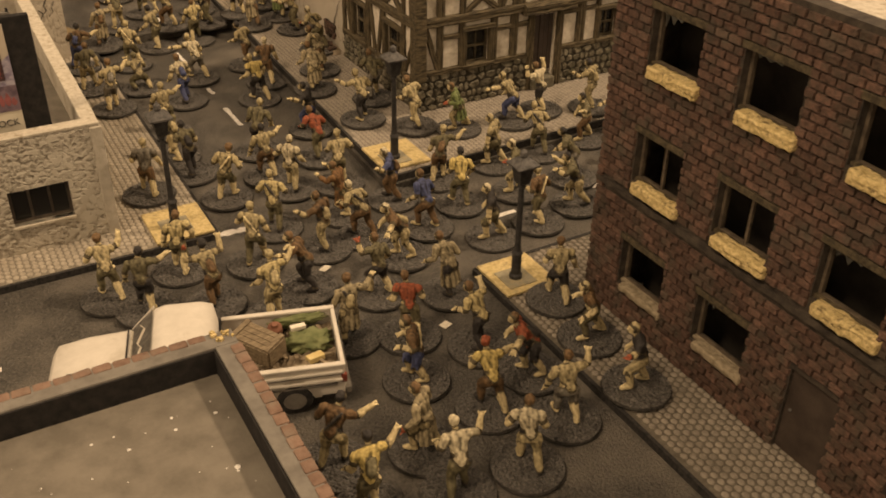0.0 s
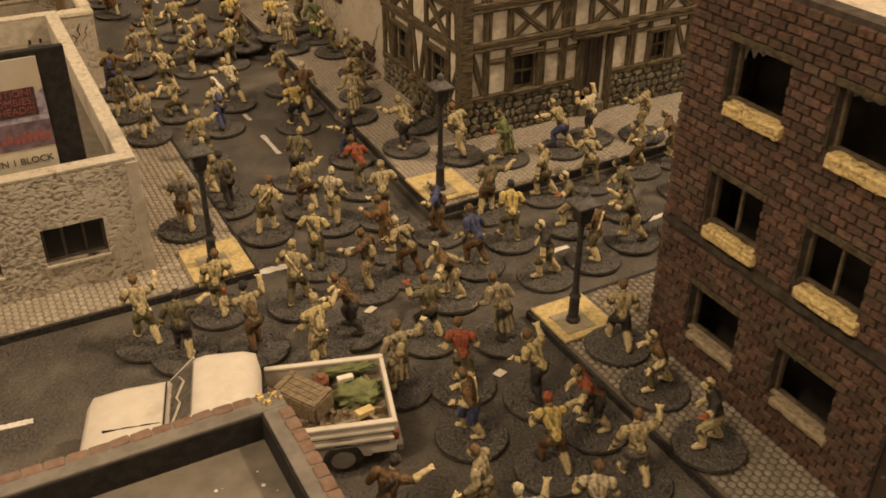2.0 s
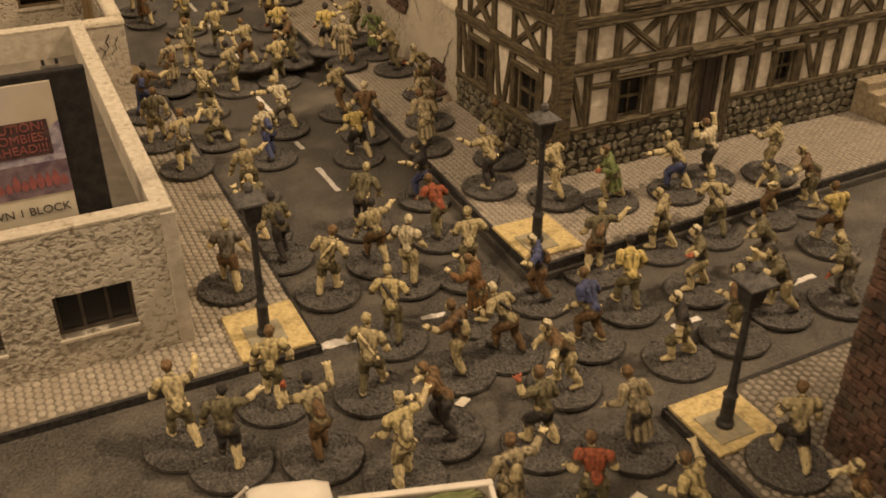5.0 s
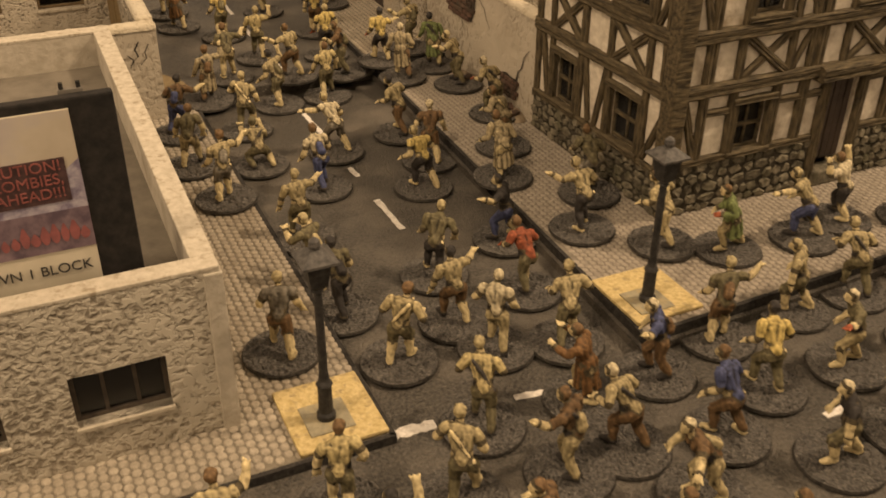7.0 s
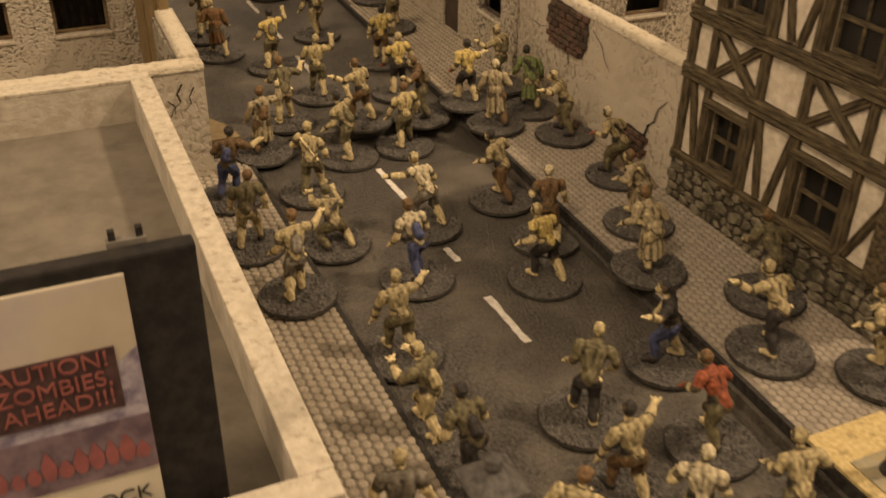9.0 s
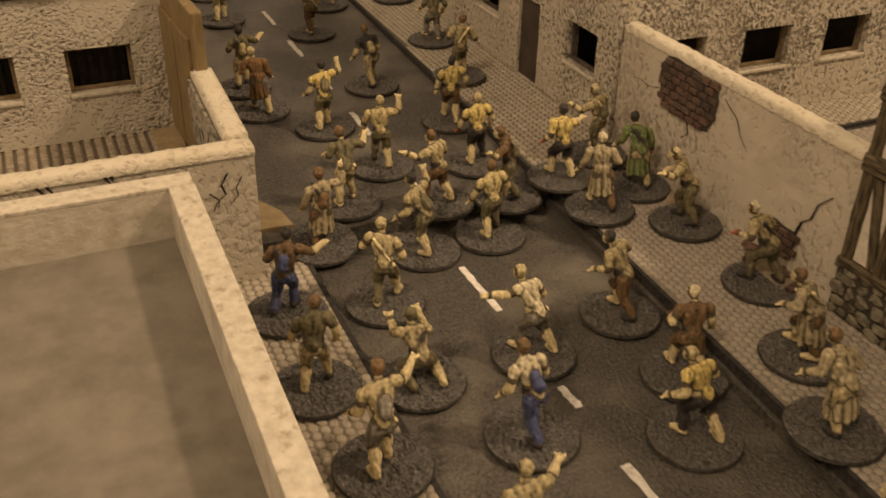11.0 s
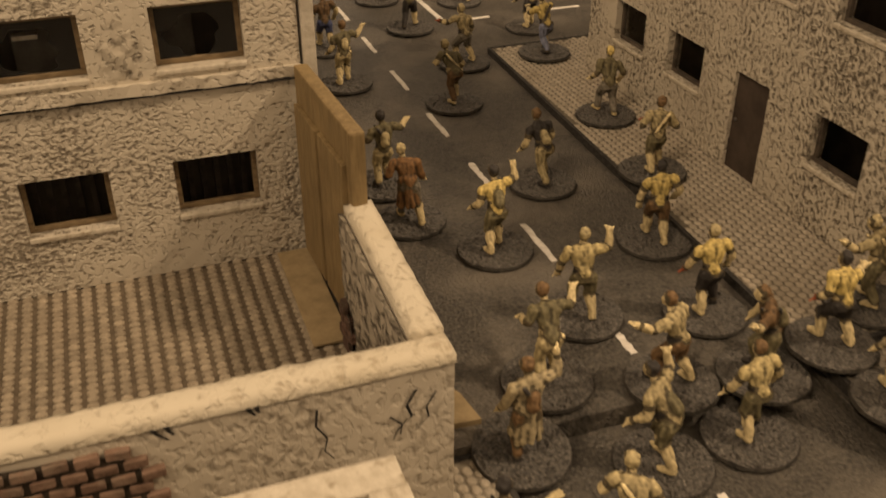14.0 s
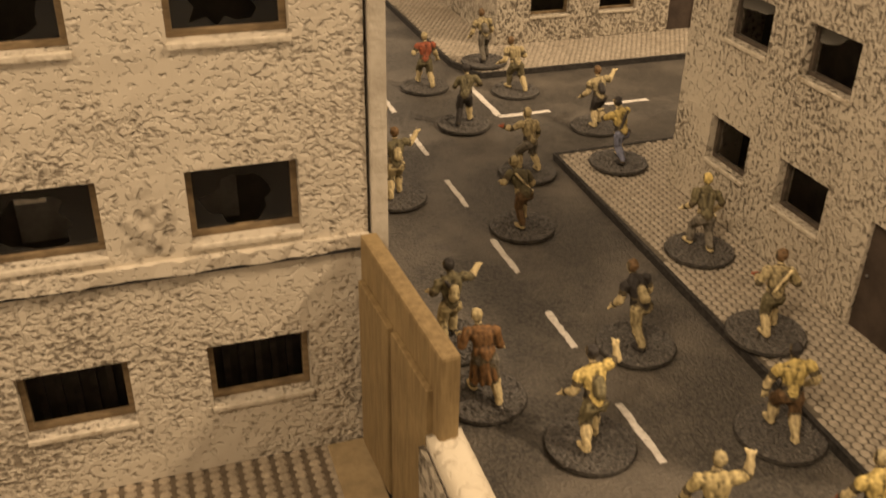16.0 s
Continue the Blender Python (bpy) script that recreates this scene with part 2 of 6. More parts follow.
def tube(bm, a, b, r1, r2, n=10, caps=True):
    a, b = Vector(a), Vector(b)
    d = (b - a).normalized()
    u = d.orthogonal().normalized()
    w = d.cross(u)
    rings = []
    for c, r in ((a, r1), (b, r2)):
        rings.append([bm.verts.new(c + r * (math.cos(2 * math.pi * k / n) * u + math.sin(2 * math.pi * k / n) * w)) for k in range(n)])
    for k in range(n):
        bm.faces.new((rings[0][k], rings[0][(k + 1) % n], rings[1][(k + 1) % n], rings[1][k]))
    if caps:
        bm.faces.new(rings[0][::-1])
        bm.faces.new(rings[1])
    return rings


def turned(bm, profile, n=16):
    """A body of revolution about z from (radius, height) pairs."""
    rings = [[bm.verts.new((r * math.cos(2 * math.pi * k / n), r * math.sin(2 * math.pi * k / n), z)) for k in range(n)] for r, z in profile]
    for p, q in zip(rings, rings[1:]):
        for k in range(n):
            bm.faces.new((p[k], p[(k + 1) % n], q[(k + 1) % n], q[k]))
    bm.faces.new(rings[0][::-1])
    bm.faces.new(rings[-1])


def holed(bm, m, u0, u1, z0, z1, thick, holes, rough=0.0, step=0.0):
    """A wall in the plane of m's x (along) and z (up), facing -y, of that thickness towards +y, with openings (u0, z0, u1, z1) right through."""
    us = sorted({u0, u1, *(h[0] for h in holes), *(h[2] for h in holes)})
    zs = sorted({z0, z1, *(h[1] for h in holes), *(h[3] for h in holes)})
    us, zs = [u for u in us if u0 <= u <= u1], [z for z in zs if z0 <= z <= z1]
    if step:
        us = sorted({*us, *np.linspace(u0, u1, max(2, int((u1 - u0) / step))).round(5).tolist()})
        zs = sorted({*zs, *np.linspace(z0, z1, max(2, int((z1 - z0) / step))).round(5).tolist()})
    solid = lambda i, k: 0 <= i < len(us) - 1 and 0 <= k < len(zs) - 1 and not any(h[0] <= (us[i] + us[i + 1]) / 2 <= h[2] and h[1] <= (zs[k] + zs[k + 1]) / 2 <= h[3] for h in holes)
    vs = {}

    def v(i, k, back):
        if (i, k, back) not in vs:
            p = Vector((us[i], thick if back else 0, zs[k]))
            if rough and not back:
                q = m @ p
                p.y -= rough * (noise.fractal(q * 260, 1.0, 2.0, 3) + 0.3)
                if k == len(zs) - 1:
                    p.z += 0.8 * rough * noise.noise(q * 300)
            vs[i, k, back] = bm.verts.new(m @ p)
        return vs[i, k, back]

    for i in range(len(us) - 1):
        for k in range(len(zs) - 1):
            if not solid(i, k):
                continue
            bm.faces.new((v(i, k, 0), v(i + 1, k, 0), v(i + 1, k + 1, 0), v(i, k + 1, 0)))
            bm.faces.new((v(i, k, 1), v(i, k + 1, 1), v(i + 1, k + 1, 1), v(i + 1, k, 1)))
            for di, dk, a, b in ((-1, 0, (i, k), (i, k + 1)), (1, 0, (i + 1, k + 1), (i + 1, k)), (0, -1, (i + 1, k), (i, k)), (0, 1, (i, k + 1), (i + 1, k + 1))):
                if not solid(i + di, k + dk):
                    bm.faces.new((v(*a, 0), v(*b, 0), v(*b, 1), v(*a, 1)))
    return bm




def facing(side, x, y, z=0.0):
    """The pose of a wall whose outer face looks south, west, north or east from that corner."""
    return pose(x, y, z, 0, 0, {"south": 0, "west": -90, "east": 90, "north": 180}[side])


# ---- boards and pavements ----
K = 0.003      # kerb height
K2 = 0.0066    # the pavement of the timber house lies higher
Z2 = 0.005     # the second board lies a little higher
SEAM = 0.594

tagged(part("table_top", boxed(-0.7, -0.6, -0.045, 1.1, 1.7, -0.0135, bevel=0.004), TABLE), "plain wooden table under the game boards", "table", kind="structure")


def sheet(name, x0, y0, x1, y1, z, thick, material, label):
    bm = boxed(x0, y0, z - thick, x1, y1, z)
    return tagged(part(name, bm, material), label, "road", kind="structure")


sheet("road", -0.45, -0.35, 0.75, SEAM, 0.0, 0.012, ROAD, "dark grey painted model road with worn streaks")
sheet("road", -0.45, SEAM + 0.0006, 0.75, 1.45, Z2, 0.018, ROAD, "dark grey painted model road on a higher board")


def prism(points, z0, z1):
    bm = bmesh.new()
    lo = [bm.verts.new((x, y, z0)) for x, y in points]
    hi = [bm.verts.new((x, y, z1)) for x, y in points]
    n = len(points)
    for k in range(n):
        bm.faces.new((lo[k], lo[(k + 1) % n], hi[(k + 1) % n], hi[k]))
    bm.faces.new(hi)
    bm.faces.new(lo[::-1])
    return bm


def inside(p, poly):
    x, y = p
    hit = False
    for (ax, ay), (bx, by) in zip(poly, poly[1:] + poly[:1]):
        if (ay > y) != (by > y) and x < ax + (y - ay) / (by - ay) * (bx - ax):
            hit = not hit
    return hit


def sett_shape(L, W, h):
    """Vertices and faces of one worn, rounded sett; no underside."""
    rim = [(math.cos(2 * math.pi * (k + 0.5) / 8), math.sin(2 * math.pi * (k + 0.5) / 8)) for k in range(8)]
    v = [(0.54 * L * x, 0.54 * W * y, 0) for x, y in rim] + [(0.49 * L * x, 0.49 * W * y, h * 0.6) for x, y in rim] + [(0.32 * L * x, 0.32 * W * y, h) for x, y in rim]
    f = [(j * 8 + k, j * 8 + (k + 1) % 8, j * 8 + 8 + (k + 1) % 8, j * 8 + 8 + k) for j in (0, 1) for k in range(8)] + [tuple(range(16, 24))]
    return v, f


def pavement(poly, z, label, area, near, along="y", L=0.0029, W=0.0025, gap=0.00012, h=0.00060, cross=None, stagger=0.5, mats=None):
    """A slab with a black edge, and setts in running bond over the area (x0, y0, x1, y1); those within the stretch near are pieces of their own."""
    rest, single, joint = mats or (SETT, SETT_P, SETT_J)
    slab = part("pavement", prism(poly, z - (K2 if z == K2 else K) - 0.001, z - h * 0.75), [joint])
    tagged(slab, label, "pavement", kind="structure")
    n = len(poly)
    rim = bmesh.new()
    for k in range(n):
        (ax, ay), (bx, by) = poly[k], poly[(k + 1) % n]
        d = Vector((bx - ax, by - ay)).normalized()
        e = Vector((d.y, -d.x)) * 0.0007
        q = [(ax + e.x - d.x * .0006, ay + e.y - d.y * .0006), (bx + e.x + d.x * .0006, by + e.y + d.y * .0006), (bx - e.x, by - e.y), (ax - e.x, ay - e.y)]
        lo = [rim.verts.new((x, y, z - (K2 if z == K2 else K))) for x, y in q]
        hi = [rim.verts.new((x, y, z - 0.0001)) for x, y in q]
        for i in range(4):
            rim.faces.new((lo[i], lo[(i + 1) % 4], hi[(i + 1) % 4], hi[i]))
        rim.faces.new(hi)
    part("kerb_edge", rim, KERB, slab, "black painted kerb edge")
    if z == K2:
        foot = bmesh.new()
        for k in (0, n - 1):
            (ax, ay), (bx, by) = poly[k], poly[(k + 1) % n]
            d = Vector((bx - ax, by - ay)).normalized()
            e = Vector((d.y, -d.x))
            a, c = Vector((ax, ay)) - d * 0.0022, Vector((bx, by)) + d * 0.0022
            q = [(p.x + e.x * w, p.y + e.y * w) for p, w in ((a, 0.0022), (c, 0.0022), (c, 0.0004), (a, 0.0004))]
            lo = [foot.verts.new((x, y, -0.0005)) for x, y in q]
            hi = [foot.verts.new((x, y, 0.0030 + 0.0002 * k / n)) for x, y in q]
            for i in range(4):
                foot.faces.new((lo[i], lo[(i + 1) % 4], hi[(i + 1) % 4], hi[i]))
            foot.faces.new(hi)
        part("kerb_foot", foot, ROAD, slab, "grey painted card ledge under the kerb")
    v, f = sett_shape(L, W, h)
    piece = bpy.data.meshes.new("sett")
    piece.from_pydata(v, [], f)
    piece.materials.append(single)
    V, F, made = [], [], 0
    x0, y0, x1, y1 = area
    rng = random.Random(len(label))
    cross = gap if cross is None else cross
    du, dv = (L + gap, W + cross) if along == "x" else (W + cross, L + gap)
    cols, rows = int((x1 - x0) / du), int((y1 - y0) / dv)
    for i in range(cols):
        for j in range(rows):
            sx = (j % 2) * stagger * du if along == "x" else 0
            sy = (i % 2) * stagger * dv if along == "y" else 0
            x, y = x0 + (i + 0.5) * du + sx, y0 + (j + 0.5) * dv + sy
            if not all(inside((x + a * du * 0.55, y + b * dv * 0.55), poly) for a in (-1, 1) for b in (-1, 1)):
                continue
            t, dz = rng.uniform(-5, 5) + (0 if along == "x" else 90), rng.uniform(-0.0001, 0.00012)
            if near and near[0] < x < near[2] and near[1] < y < near[3] and made < 300:
                ob = new("sett", piece)
                ob.parent = slab
                ob.matrix_basis = pose(x, y, z - h + dz, rng.uniform(-3, 3), rng.uniform(-3, 3), t)
                made += 1
                continue
            c, s, k = math.cos(radians(t)), math.sin(radians(t)), len(V)
            V += [(x + c * a - s * b, y + s * a + c * b, z - h + dz + w) for a, b, w in v]
            F += [tuple(k + q for q in face) for face in f]
    me = bpy.data.meshes.new("setts")
    me.from_pydata(V, [], F)
    ob = mesh_part("setts", me, rest, slab)
    ob["kind"] = "stuff"
    return slab


pavement([(-0.20, 0.343), (0.087, 0.343), (0.088, SEAM - 0.0005), (-0.20, SEAM - 0.0005)], K, "grey cobbled pavement round the stucco shop", (-0.12, 0.343, 0.09, SEAM), (0.053, 0.372, 0.088, 0.43))
pavement([(0.1708, 0.3488), (0.55, 0.3635), (0.55, SEAM - 0.0005), (0.1800, SEAM - 0.0005)], K2, "grey cobbled pavement by the timber-framed house", (0.168, 0.345, 0.46, SEAM), (0.176, 0.42, 0.206, 0.49), L=0.0026, W=0.0022, h=0.00036, mats=(FLAT, FLAT_P, FLAT_J))
pavement([(0.168, -0.10), (0.55, -0.10), (0.55, 0.276), (0.169, 0.268)], K, "grey cobbled pavement by the brick building", (0.166, -0.02, 0.30, 0.28), (0.172, 0.14, 0.2, 0.20), L=0.0026, W=0.0022, gap=0.00042, h=0.00062, mats=(BLOCK, BLOCK_P, SETT_D))
pavement([(0.178, SEAM + 0.001), (0.55, SEAM + 0.001), (0.55, 0.842), (0.1855, 0.835)], Z2 + K, "grey cobbled pavement on the far board", (0.175, SEAM, 0.36, 0.85), (0.185, 0.66, 0.222, 0.72), mats=(SETT, SETT_P, SETT_D))
pavement([(0.19, 0.937), (0.60, 0.937), (0.60, 1.35), (0.178, 1.35), (0.182, 0.96)], Z2 + K, "grey cobbled pavement at the end of the street", (0.175, 0.93, 0.46, 1.2), None, along="x", mats=(SETT, SETT_P, SETT_D))
pavement([(-0.20, SEAM + 0.001), (0.0672, SEAM + 0.001), (0.0672, 0.692), (-0.20, 0.692)], Z2 + K, "ridged tile yard behind the broken wall", (-0.14, SEAM, 0.0672, 0.70), (0.01, 0.63, 0.06, 0.66), along="y", L=0.0025, W=0.0030, gap=0.0000, cross=0.0009, h=0.0008, stagger=0.15, mats=(TILE, TILE_P, TILE_J))


# ---- road markings ----
def dash(x0, y0, x1, y1, w, z=0.0, label="short white painted road dash"):
    d = Vector((x1 - x0, y1 - y0))
    n = Vector((-d.y, d.x)).normalized() * w / 2
    k = 11
    top = []
    for s in (1, -1):
        for i in range(k + 1):
            p = Vector((x0, y0)) + d * (i / k if s > 0 else 1 - i / k) + n * s * (1 + 0.55 * noise.noise(Vector((x0 * 900, y0 * 900 + i * 3.1, s))))
            top.append((p.x, p.y))
    ob = part("road_dash", prism(top, z - 0.0002, z + 0.00025), WHITE)
    return tagged(ob, label, "road marking", "white road markings", "structure")


for y0, y1 in ((0.447, 0.472), (0.494, 0.503), (0.540, 0.566)):
    dash(0.133, y0, 0.1325, y1, 0.0022)
for y0, y1 in ((0.612, 0.624), (0.660, 0.684), (0.711, 0.731), (0.755, 0.779), (0.805, 0.829), (0.854, 0.877), (0.904, 0.928), (0.954, 0.979), (1.004, 1.028)):
    dash(0.136, y0, 0.136, y1, 0.0021, Z2)
dash(0.087, 0.3455, 0.100, 0.345, 0.0036)
dash(0.125, 0.346, 0.146, 0.342, 0.0022)
dash(0.200, 0.3035, 0.212, 0.304, 0.0024)
dash(0.256, 0.306, 0.268, 0.307, 0.0024)
dash(-0.019, 0.296, -0.006, 0.2945, 0.0024)
dash(0.181, 0.928, 0.181, 0.887, 0.0028, Z2)
dash(0.1805, 0.886, 0.206, 0.886, 0.0028, Z2)
dash(0.235, 0.887, 0.258, 0.887, 0.0024, Z2)
dash(0.173, 0.365, 0.176, 0.402, 0.0014, 0.0003, "thin white line painted beside the kerb")
dash(0.180, 0.500, 0.1815, 0.545, 0.0014, 0.0003, "thin white line painted beside the kerb")


# ---- windows and doors of the model buildings ----
def window_unit(parent, m, w, h, depth=0.004, wood=None, bars=1, pane="broken", thick=0.0012, name="window"):
    """A window in an opening, seen from its outer lower left corner: frame set back, bars, a pane and the unlit space behind."""
    wood = wood or FRAME
    grp = new(name)
    grp.parent = parent
    grp.matrix_basis = m
    d = depth * 0.45
    for a in ((0, d, 0, w, d + 0.0016, thick), (0, d, h - thick, w, d + 0.0016, h), (0, d, thick, thick, d + 0.0016, h - thick), (w - thick, d, thick, w, d + 0.0016, h - thick)):
        part("frame", boxed(*a, bevel=0.0002), wood, grp)
    for i in range(bars):
        u = w * (i + 1) / (bars + 1)
        part("bar", boxed(u - 0.0005, d + 0.0003, thick, u + 0.0005, d + 0.0013, h - thick), wood, grp)
    if pane:
        bm = bmesh.new()
        y = d + 0.0009
        if pane == "whole":
            pts = [(thick, thick), (w - thick, thick), (w - thick, h - thick), (thick, h - thick)]
        else:
            rng = random.Random(int(w * 1e6) + int(1e5 * (abs(m.translation.x) + 3 * abs(m.translation.y) + 7 * m.translation.z)))
            pts = []
            if pane == "corner":
                u = rng.uniform(0.45, 0.7)
                pts = [(w - thick, thick), (w - thick, h - thick), (w * u, h - thick)] + [(w * (u + rng.uniform(-0.03, 0.16)), h * q) for q in (0.78, 0.55, 0.42, 0.22)] + [(w * (u + 0.1), thick)]
            elif pane == "broken":
                u = rng.uniform(0.5, 0.9)
                pts = [(thick, h - thick)] + [(w * u * q, h * (0.62 + 0.5 * q * q * rng.uniform(0.2, 0.55))) for q in (0.07, 0.3, 0.45, 0.7, 0.85)] + [(w * u, h - thick)]
            elif pane == "shard":
                # a few teeth of glass left under the head of the frame
                u = rng.uniform(0.30, 0.55)
                pts = [(w * u, h - thick), (thick, h - thick)] + [(thick + (w * u - thick) * q, h - thick - h * d2) for q, d2 in ((0.08, rng.uniform(0.10, 0.30)), (0.25, 0.04), (0.45, rng.uniform(0.08, 0.24)), (0.62, 0.05), (0.80, rng.uniform(0.05, 0.14)))]
        if pane == "hole":
            # glass all round the frame, with a jagged hole knocked through the middle
            n = 20
            rim, gap = [], []
            for k in range(n):
                t = 2 * math.pi * (k + 0.5) / n
                q = 1 / max(abs(math.cos(t)), abs(math.sin(t)))
                rim.append((w / 2 + (w / 2 - thick) * q * math.cos(t), h / 2 + (h / 2 - thick) * q * math.sin(t)))
                r = rng.uniform(0.52, 0.92)
                gap.append((w * 0.46 + w * 0.40 * r * math.cos(t), h * 0.44 + h * 0.46 * r * math.sin(t)))
            ring = [[bm.verts.new((x, y + d2, z)) for x, z in p] for p, d2 in ((rim, 0), (gap, 0), (gap, 0.0002), (rim, 0.0002))]
            for p, q in zip(ring, ring[1:]):
                for k in range(n):
                    bm.faces.new((p[k], p[(k + 1) % n], q[(k + 1) % n], q[k]))
            g = part("pane", bm, GLASS, grp, "broken dusty window glass with a jagged hole")
            g.visible_shadow = False
            return grp
        a = [bm.verts.new((x, y, z)) for x, z in pts]
        b = [bm.verts.new((x, y + 0.0002, z)) for x, z in pts]
        bm.faces.new(a)
        bm.faces.new(b[::-1])
        for k in range(len(pts)):
            bm.faces.new((a[k], b[k], b[(k + 1) % len(pts)], a[(k + 1) % len(pts)]))
        g = part("pane", bm, GLASS if pane == "whole" else GREYPANE, grp, "broken grey window glass" if pane != "whole" else "dusty window glass")
        g.visible_shadow = False
    return grp


def door_unit(parent, m, w, h, name="door"):
    """A plain brown door leaf set back in its opening, with a knob."""
    d = part(name, boxed(0, 0.0012, 0, w, 0.0028, h, bevel=0.0003), DOOR, parent, "plain dark brown door with a small knob")
    d.matrix_basis = m
    bm = bmesh.new()
    bmesh.ops.create_uvsphere(bm, u_segments=8, v_segments=6, radius=0.0006, matrix=pose(w * 0.14, 0.0008, h * 0.52))
    part("knob", bm, LANTERN, d)
    return d


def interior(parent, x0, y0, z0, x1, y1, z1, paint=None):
    """A near-black lining a little inside the outer walls, so that the rooms behind the windows are closed; its colour
    stands for their shade.
    """
    return part("shade_lining", boxed(x0, y0, z0, x1, y1, z1), paint or BLACK, parent)


# ---- brick building ----
def brick_building():
    X, Y0, Y1, TOP = 0.2, -0.05, 0.235, 0.138
    b = thing("brick_building", "red-brown brick model tenement with yellow sills and a storey ledge", "building", pose(0, 0, 0))
    rel = []
    cols = (0.017, 0.056, 0.0965, 0.1355, 0.1745, 0.2135)
    for c in cols:
        for z in (0.0175, 0.0595, 0.1015):
            if z < 0.03 and abs(c - 0.0965) < 0.001:
                continue
            rel.append((c, z, c + 0.0228, z + 0.0185))
    doorh = (0.097, K, 0.1145, 0.034)
    m = facing("west", X, Y1)
    part("wall", holed(bmesh.new(), m, 0, Y1 - Y0, K, TOP, 0.006, rel + [doorh]), MORTAR, b, "brick wall bed")
    part("wall", boxed(X + 0.006, Y1 - 0.006, K, 0.33, Y1, TOP), MORTAR, b)
    part("wall", boxed(X + 0.006, Y0, K, 0.33, Y0 + 0.006, TOP), MORTAR, b)
    part("wall", boxed(0.324, Y0 + 0.006, K, 0.33, Y1 - 0.006, TOP), MORTAR, b)
    part("roof", boxed(X + 0.006, Y0 + 0.006, TOP - 0.006, 0.324, Y1 - 0.006, TOP - 0.003), CAP, b, "pale flat roof deck")
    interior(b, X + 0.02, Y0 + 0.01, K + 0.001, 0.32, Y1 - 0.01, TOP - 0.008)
    # storey ledge
    bm = boxed(0, -0.0016, 0.0525, Y1 - Y0, 0.0005, 0.0545)
    bmesh.ops.subdivide_edges(bm, edges=[e for e in bm.edges if abs(e.verts[0].co.x - e.verts[1].co.x) > 0.1], cuts=80)
    for w in bm.verts:
        w.co += Vector((0, 0.0006, 0.0005)) * noise.noise(w.co * 420)
        w.co = m @ w.co
    part("ledge", bm, MORTAR, b, "dark ledge between the storeys")
    for k, (u0, z0, u1, z1) in enumerate(rel):
        window_unit(b, m @ pose(u0, 0, z0), u1 - u0, z1 - z0, 0.006, SASH, (0, 1, 0)[k % 3], ("shard", None, "shard")[k % 3], 0.0011)
        s = boxed(u0 + 0.0026, -0.0030 if z0 > 0.03 else -0.0022, z0 - (0.0030 if z0 > 0.03 else 0.0016), u1 + 0.0020, 0.002, z0 + 0.0010, bevel=0.0006)
        bmesh.ops.subdivide_edges(s, edges=[e for e in s.edges if e.calc_length() > 0.002], cuts=9, use_grid_fill=True)
        for w in s.verts:
            w.co += Vector((0, 1, 1)) * 0.00048 * noise.fractal(w.co * 700 + Vector((k * 7, 0, 0)), 1.0, 2.0, 3)
            w.co = m @ w.co
        part("sill", s, SILL if z0 > 0.03 else STONE_SILL, b, "rough yellow window sill" if z0 > 0.03 else "rough pale stone window sill", smooth=True)
        part("inner_sill", boxed(u0, 0.0012, z0, u1, 0.004, z0 + 0.0009, m=m), STONE_SILL if z0 < 0.03 else TIMBER, b)
        part("lintel", boxed(u0 - 0.001, -0.0009, z1 + 0.0001, u1 + 0.001, 0.001, z1 + 0.0024, m=m, bevel=0.0003), LINTEL, b, "dark mossy lintel")
    door_unit(b, m @ pose(doorh[0], 0, K), doorh[2] - doorh[0], doorh[3] - K)
    # bricks on the street face, in running bond
    L, H, D = 0.0055, 0.00278, 0.0010
    me = bpy.data.meshes.new("brick")
    c = 0.00030
    a, q = L / 2 - 0.00013, H / 2 - 0.00013
    v = [(-a, 0.0004, -q), (a, 0.0004, -q), (a, 0.0004, q), (-a, 0.0004, q)] + [(x * (1 - c / a), -D, z * (1 - c / q)) for x, z in ((-a, -q), (a, -q), (a, q), (-a, q))]
    f = [(4, 5, 6, 7), (0, 1, 5, 4), (1, 2, 6, 5), (2, 3, 7, 6), (3, 0, 4, 7)]
    me.from_pydata(v, [], f)
    me.materials.append(BRICK)
    rng, V, F, made = random.Random(5), [], [], 0
    for j in range(int((TOP - K) / H)):
        z = K + (j + 0.5) * H
        if 0.0515 < z < 0.0555:
            continue
        cuts = sorted((h[0] - 0.0002, h[2] + 0.0002) for h in rel + [doorh] if h[1] - (0.0030 if h[1] > 0.03 else 0.0012) < z < h[3] + 0.0022)
        for i in range(-1, int((Y1 - Y0) / L) + 1):
            lo, hi = max(0.0006, (i + 0.5 * (j % 2)) * L), min(Y1 - Y0 - 0.0005, (i + 1 + 0.5 * (j % 2)) * L)
            for c0, c1 in cuts:
                if lo < c1 and hi > c0:
                    lo, hi = (lo, c0) if lo < c0 else (c1, hi)
            if hi - lo < 0.0011:
                continue
            u, w = (lo + hi) / 2, (hi - lo) / L
            p = m @ pose(u, rng.uniform(-0.00025, 0.00025), z + rng.uniform(-0.00010, 0.00010), rng.uniform(-5, 5), rng.uniform(-1.6, 1.6), rng.uniform(-4, 4))
            if w > 0.99 and 0.03 < u < 0.12 and z < 0.10 and made < 300:
                ob = new("brick", me)
                ob.parent = b
                ob.matrix_basis = p
                made += 1
            else:
                k = len(V)
                V += [tuple(p @ Vector((e[0] * w, e[1], e[2]))) for e in v]
                F += [tuple(k + e for e in g) for g in f]
